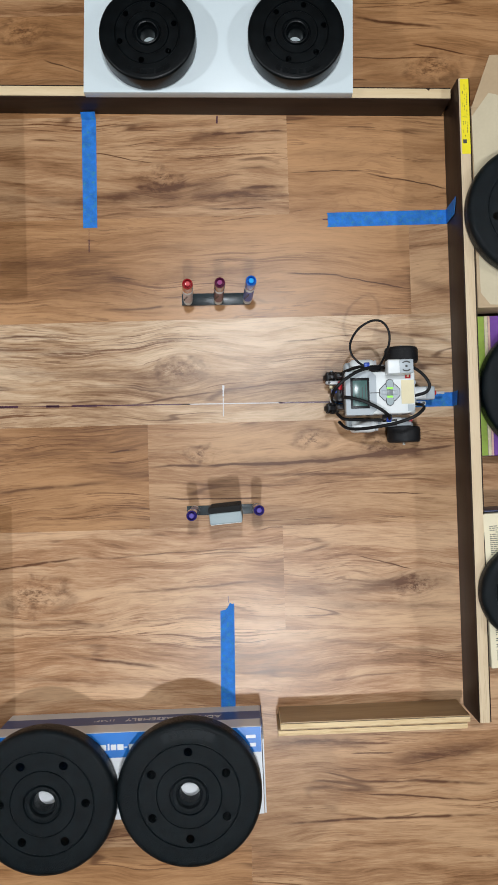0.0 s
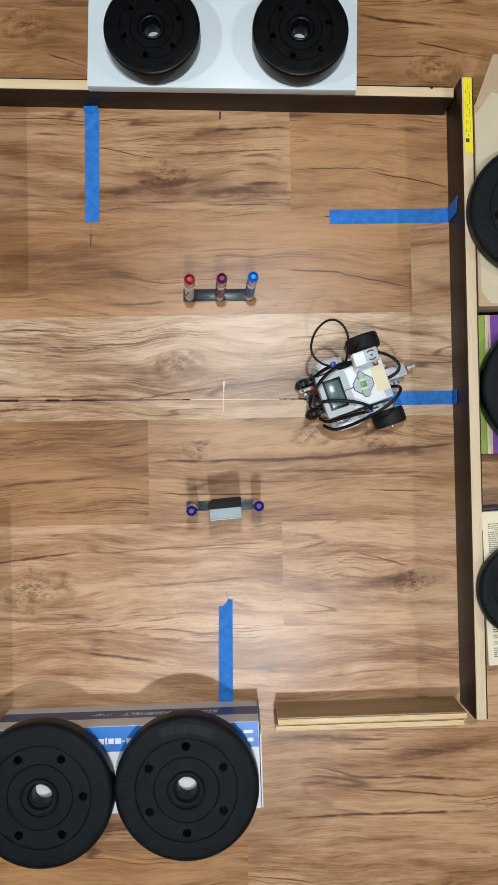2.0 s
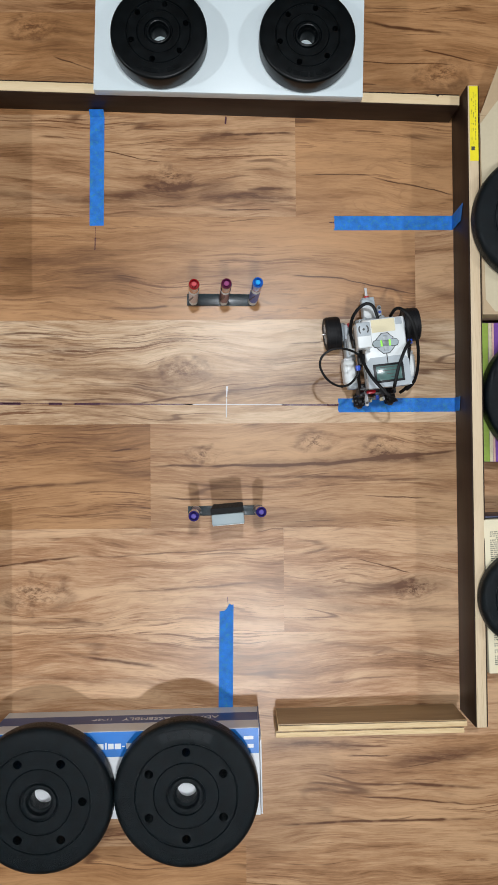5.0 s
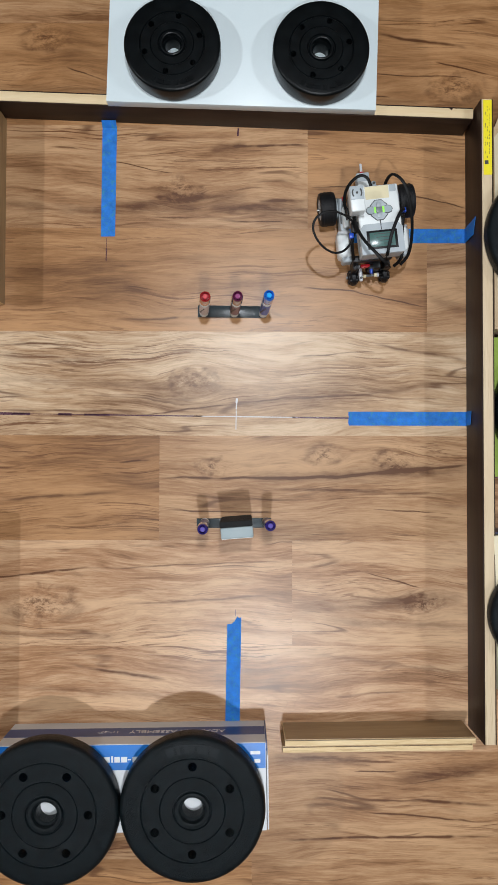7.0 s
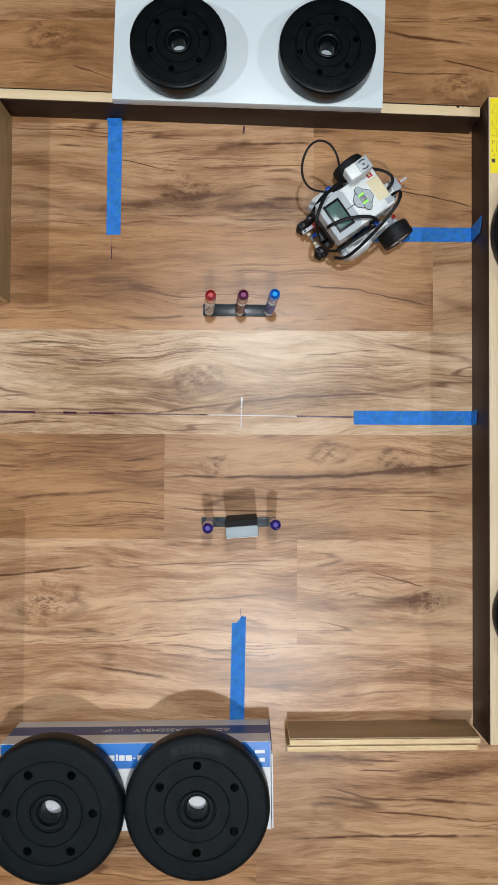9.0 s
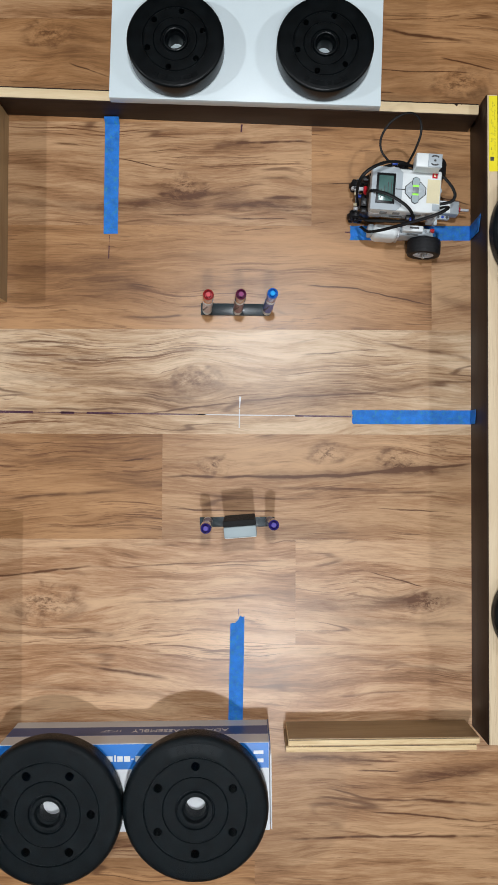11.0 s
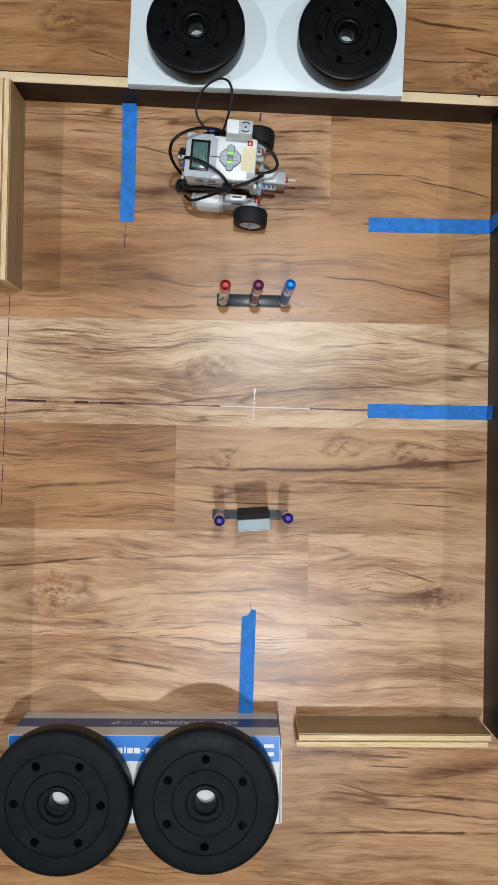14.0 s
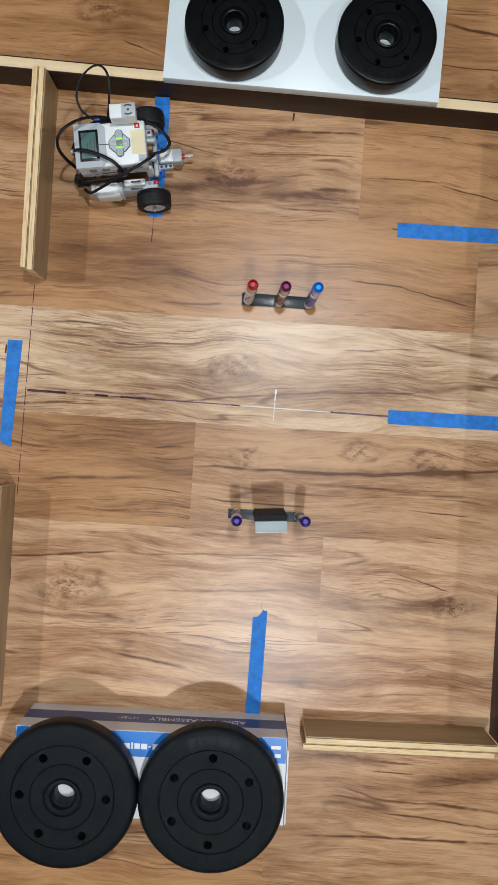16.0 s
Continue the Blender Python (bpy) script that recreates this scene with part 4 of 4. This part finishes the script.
    P("sensor_lid", box(57, 78, -5.5, 14.5, 40.5, 41.8, 0.6), M_white, touch, "white sensor lid")
    P("red_button", rod(4.4, 4.5, along_x(93.5, 4.7, 31), None, 16, 1), M_red, touch, "red push button")
    P("probe_axle", box(97, 112.7, 2.6, 6.8, 29, 33, 0.8), M_rim, touch, "pale probe axle")
    P("blue_beam", box(42, 58, -22, -6, 28, 38, 3), M_blue, touch, "blue beam")
    beam = P("pin_beam", box(46, 78, -17.5, -9.5, 33, 41, 3), M_grey, touch, "grey pierced beam")
    for k in range(4):
        P("pin_hole", rod(2.5, 1, pose(50.5 + 7.6 * k, -13.5, 40.4), None, 12), M_print if k % 2 else M_blue, beam, "dark pin hole")
    # rollers and light sensor at the nose
    P("nose_axle", rod(2.4, 74, along_y(-83, -24, 18), None, 12), M_mid, t, "grey axle")
    for y in (-17, 38):
        c = P("nose_roller", rod(15, 11, along_y(-83, y - 5.5, 16), None, 32, 2.5), M_black, t, "black nose roller")
        for k in range(4):
            a = radians(45 + 90 * k)
            P("roller_knob", rod(4.2, 17, along_y(-83 + 10 * math.cos(a), y - 8.5, 17 + 10 * math.sin(a)), None, 14, 1.5), M_black, c, "black knob")
        P("roller_hub", rod(6, 20, along_y(-83, y - 10, 18), None, 18, 2), M_black, c, "black hub")
        P("roller_arm", box(-80, -60, y - 5, y + 5, 26, 58, 3), M_black, c, "black arm")
        P("roller_bush", rod(4.2, 6, along_y(-84, y + (10 if y < 0 else -16), 22), None, 14, 0.8), M_rim, c, "grey bush")
    P("nose_block", box(-80, -60, -8, 16, 22, 50, 4), M_black, t, "black nose sensor")
    P("red_beam", box(-76, -69, 4, 28, 42, 50, 2.5), M_red, t, "red cross beam")
    P("blue_pin", rod(3.0, 9, along_x(-87, 10, 46), None, 14, 0.8), M_blue, t, "blue pin")
    arm = P("nose_arm", box(-96, -66, 23.5, 30.5, 30, 38, 3), M_rim, t, "pale grey pierced arm")
    P("pin_hole", rod(2.3, 0.9, pose(-90, 27, 37.5), None, 12), M_print, arm, "dark pin hole")
    for y in (-2, 17):
        P("yellow_bush", rod(3.4, 5, along_y(-86, y, 30), None, 14, 0.8), M_cream, t, "pale yellow bush")
    # cables
    runs = [
        ("loop_cable", [(-20, 36, 104), (-34, 44, 106), (-48, 52, 108), (-60, 66, 112), (-62, 84, 119), (-51, 103, 131), (-32, 114, 141), (-16, 112, 148), (-6, 98, 152), (-4, 80, 149), (-8, 62, 138), (-14, 47, 121), (-20, 38, 106)]),
        ("nose_cable", [(6, 40, 106), (-12, 42, 116), (-30, 41, 128), (-54, 34, 141), (-76, 21, 149), (-91, 8, 146), (-96, -4, 130), (-92, -10, 98), (-84, -10, 56)]),
        ("low_cable", [(-34, 46, 104), (-48, 46, 92), (-62, 43, 74), (-74, 38, 56), (-78, 32, 44)]),
        ("screen_cable", [(-75, -3, 80), (-76.5, -5, 106), (-72, -6, 120), (-60, -9, 126), (-42, -15, 129), (-20, -26, 128), (-6, -36, 123), (0, -43, 112), (1, -44, 104)]),
        ("side_cable", [(46, -18, 96), (53, -22, 116), (52, -29, 129), (36, -41, 135), (10, -50, 127), (-18, -55, 108), (-44, -57, 82), (-64, -54, 58), (-76, -42, 44)]),
        ("front_cable", [(0, -45, 100), (-16, -43.5, 92), (-42, -41.5, 82), (-70, -39, 72), (-80, -28, 54)]),
        ("tail_cable", [(8, 50, 98), (30, 50, 88), (52, 43, 78), (69, 30, 73), (77, 15, 72), (72, 4, 72), (58, -1, 71), (44, -3, 71)]),
    ]
    for name, pts in runs:
        P(name, ribbon(pts, 3.8 if name == "loop_cable" else 5.4, 2.0, steps=7), M_cable, t, "black flat cable")
    P("cable_plug", box(-30, -12, 34, 47, 98, 110, 2), M_black, t, "black cable plug")
    P("cable_plug", box(0, 14, 40, 52, 92, 106, 2), M_black, t, "black cable plug")
    P("cable_clip", box(-39, -30, 44, 52, 103, 109, 1.5), M_blue, t, "blue cable clip")
    P("cable_clip", box(-4, 4, -48, -40, 100, 107, 1.5), M_blue, t, "blue cable clip")
    P("cable_plug", box(-10, 6, -45, -35, 94, 104, 2), M_black, t, "black cable plug")
    # drive wheels
    wheels = []
    for y, s in ((-66.8, -1), (72.2, 1)):
        w = new("drive_wheel")
        w.parent = t
        w.matrix_basis = pose(WHEEL_X, y * 0.001, 0.029)
        w["label"] = "black rubber drive wheel with grey rim"
        prof = [(18, -13), (24, -14), (27.5, -13), (28.6, -10), (29, -4), (29, 4), (28.6, 10), (27.5, 13), (24, 14), (18, 13)]
        tyre = part("tyre", mm(lathe(prof, 44, pose(0, 0, 0, 90, 0, 0))), M_tyre, w, "black rubber tyre")
        grooves = bmesh.new()
        for gy in (-8, -3, 3, 8):
            lathe([(28.3, gy - 0.7), (29.35, gy - 0.7), (29.35, gy + 0.7), (28.3, gy + 0.7)], 44, pose(0, 0, 0, 90, 0, 0), grooves)
        part("tread", mm(grooves), M_tyre, tyre)
        rim = part("rim", mm(lathe([(3, -9), (10, -8), (18.2, -12.5), (19, -12), (19, 12), (18.2, 12.5), (10, 8), (3, 9)], 32, pose(0, 0, 0, 90, 0, 0))), M_rim, w, "grey plastic rim")
        spokes = bmesh.new()
        for k in range(6):
            box(6, 18, -11.5, 11.5, -1.4, 1.4, 0.5, 1, spokes, Matrix.Rotation(radians(60 * k), 4, "Y"))
        part("spoke", mm(spokes), M_rim, rim)
        part("axle", mm(rod(2.4, 36, along_y(0, -18 if s > 0 else -19, 0), None, 12, 0.6)), M_steel, w, "steel axle end")
        wheels.append((w, y * 0.001))
    return t, wheels


bot, bot_wheels = robot()

# ---- floor planks ----
floor = thing("floor", "laminate floor of brown wood-print planks", "floor", kind="structure")
ROWS_OF_JOINTS = {-5: (-1.19, 0.03), -4: (-0.42, 0.80), -3: (-0.62, 0.60), -2: (-1.1, 0.101), -1: (-0.1365, 1.07), 0: (-0.75, 0.62), 1: (-0.86, 0.344), 2: (-1.09, 0.1285), 3: (-0.62, 0.60), 4: (-0.9, 0.25)}
TONES = {(-1, 0): M_brown, (-1, 1): M_warm, (-2, 0): M_streaked, (-2, 1): M_streaked, (-2, 2): M_streaked, (0, 1): M_light, (1, 1): M_brown, (1, 2): M_warm, (2, 1): M_warm, (2, 2): M_brown}
other = [M_streaked, M_warm, M_brown, M_warm]
for row in range(-18, 17):
    y0 = Y0 + row * W
    cuts = ROWS_OF_JOINTS.get(row)
    if cuts is None:
        s = ((row * 0.437) % 1.0) * 1.2
        cuts = (-0.9 + s - 0.6, 0.3 + s - 0.6)
    ends = [cuts[0] - 2.44, cuts[0] - 1.22, *cuts, cuts[-1] + 1.22, cuts[-1] + 2.44]
    ends = [e for e in ends if abs(e) < room]
    ends = [-room] + ends + [room]
    near = [e for e in ends]
    for i, (a, b) in enumerate(zip(near, near[1:])):
        if row in ROWS_OF_JOINTS:
            k = sum(1 for c in cuts if (a + b) / 2 > c)
            mat = TONES.get((row, k), other[(row * 3 + k) % 4])
        else:
            mat = other[(row * 3 + i) % 4]
        g = 0.00002
        plank = box(a + g, b - g, y0 + g, y0 + W - g, -0.0085, 0.0)
        part("plank", plank, mat, floor, smooth=False)


# ---- motion ----
ROBOT = [
    (0, 0.2775, 0.0010, 0.0), (0.1, 0.2640, 0.0002, 0.2), (0.2, 0.2500, -0.0010, 0.5), (0.3, 0.2370, -0.0020, 0.8), (0.4, 0.2285, -0.0030, 1.4), (0.5, 0.2285, -0.0033, 2.4),
    (1, 0.2335, 0.0005, 9.1), (1.5, 0.2335, 0.0060, 13.5), (2, 0.2335, 0.0112, 18.2), (2.5, 0.2325, 0.0158, 23.3), (3, 0.2350, 0.0165, 32.5), (3.5, 0.2480, 0.0035, 59.5),
    (3.8, 0.2540, 0.0020, 73.5), (4, 0.2600, 0.0012, 83.0), (4.2, 0.2665, 0.0012, 90.5), (4.4, 0.2690, 0.0040, 95.0), (4.6, 0.2685, 0.0280, 96.2), (6.3, 0.2412, 0.2945, 96.5),
    (6.5, 0.2385, 0.3240, 96.6), (6.7, 0.2370, 0.3325, 96.6), (7, 0.2362, 0.3335, 96.4), (7.5, 0.2375, 0.3335, 96.4), (7.8, 0.2335, 0.3342, 91.5), (8, 0.2275, 0.3348, 83.3),
    (8.3, 0.2185, 0.3366, 69.8), (8.5, 0.2135, 0.3392, 61.5), (8.8, 0.2040, 0.3438, 45.5), (9, 0.2000, 0.3498, 35.0), (9.2, 0.1965, 0.3548, 25.5), (9.7, 0.1945, 0.3665, 8.0),
    (10.1, 0.1965, 0.3710, -3.0), (10.4, 0.2060, 0.3695, -4.3), (11.1, 0.2965, 0.3600, -4.0), (11.3, 0.3002, 0.3592, -3.6), (11.5, 0.3012, 0.3622, -3.8), (12, 0.2530, 0.3683, -4.8),
    (12.5, 0.1797, 0.3757, -5.0), (13, 0.1049, 0.3826, -4.5), (13.5, 0.0292, 0.3886, -4.2), (14, -0.0460, 0.3945, -4.2), (14.5, -0.1207, 0.4000, -4.3), (15, -0.1971, 0.4049, -4.4),
    (15.4, -0.2585, 0.4085, -4.2), (15.6, -0.2835, 0.4080, -1.9), (15.8, -0.2838, 0.4072, 1.6), (15.9, -0.2816, 0.4047, 4.6), (16, -0.2785, 0.4025, 8.3),
]


def motions():
    walk(bot, [(t, pose(x, y, 0, 0, 0, a)) for t, x, y, a in ROBOT])
    for wheel, side in bot_wheels:
        rows, angle, last = [], 0.0, None
        for i in range(161):
            t = i / 10
            j = max(k for k in range(len(ROBOT)) if ROBOT[k][0] <= t + 1e-6)
            a, b = ROBOT[j], ROBOT[min(j + 1, len(ROBOT) - 1)]
            f = (t - a[0]) / (b[0] - a[0]) if b[0] > a[0] else 0.0
            x, y, h = [a[n] + f * (b[n] - a[n]) for n in (1, 2, 3)]
            c, s = math.cos(radians(h)), math.sin(radians(h))
            hub = Vector((x + c * WHEEL_X - s * side, y + s * WHEEL_X + c * side))
            if last is not None:
                angle += math.degrees((hub - last).dot(Vector((c, s))) / 0.029)
            last = hub
            rows.append((t, pose(WHEEL_X, side, 0.029, 0, angle, 0)))
        walk(wheel, rows)


motions()
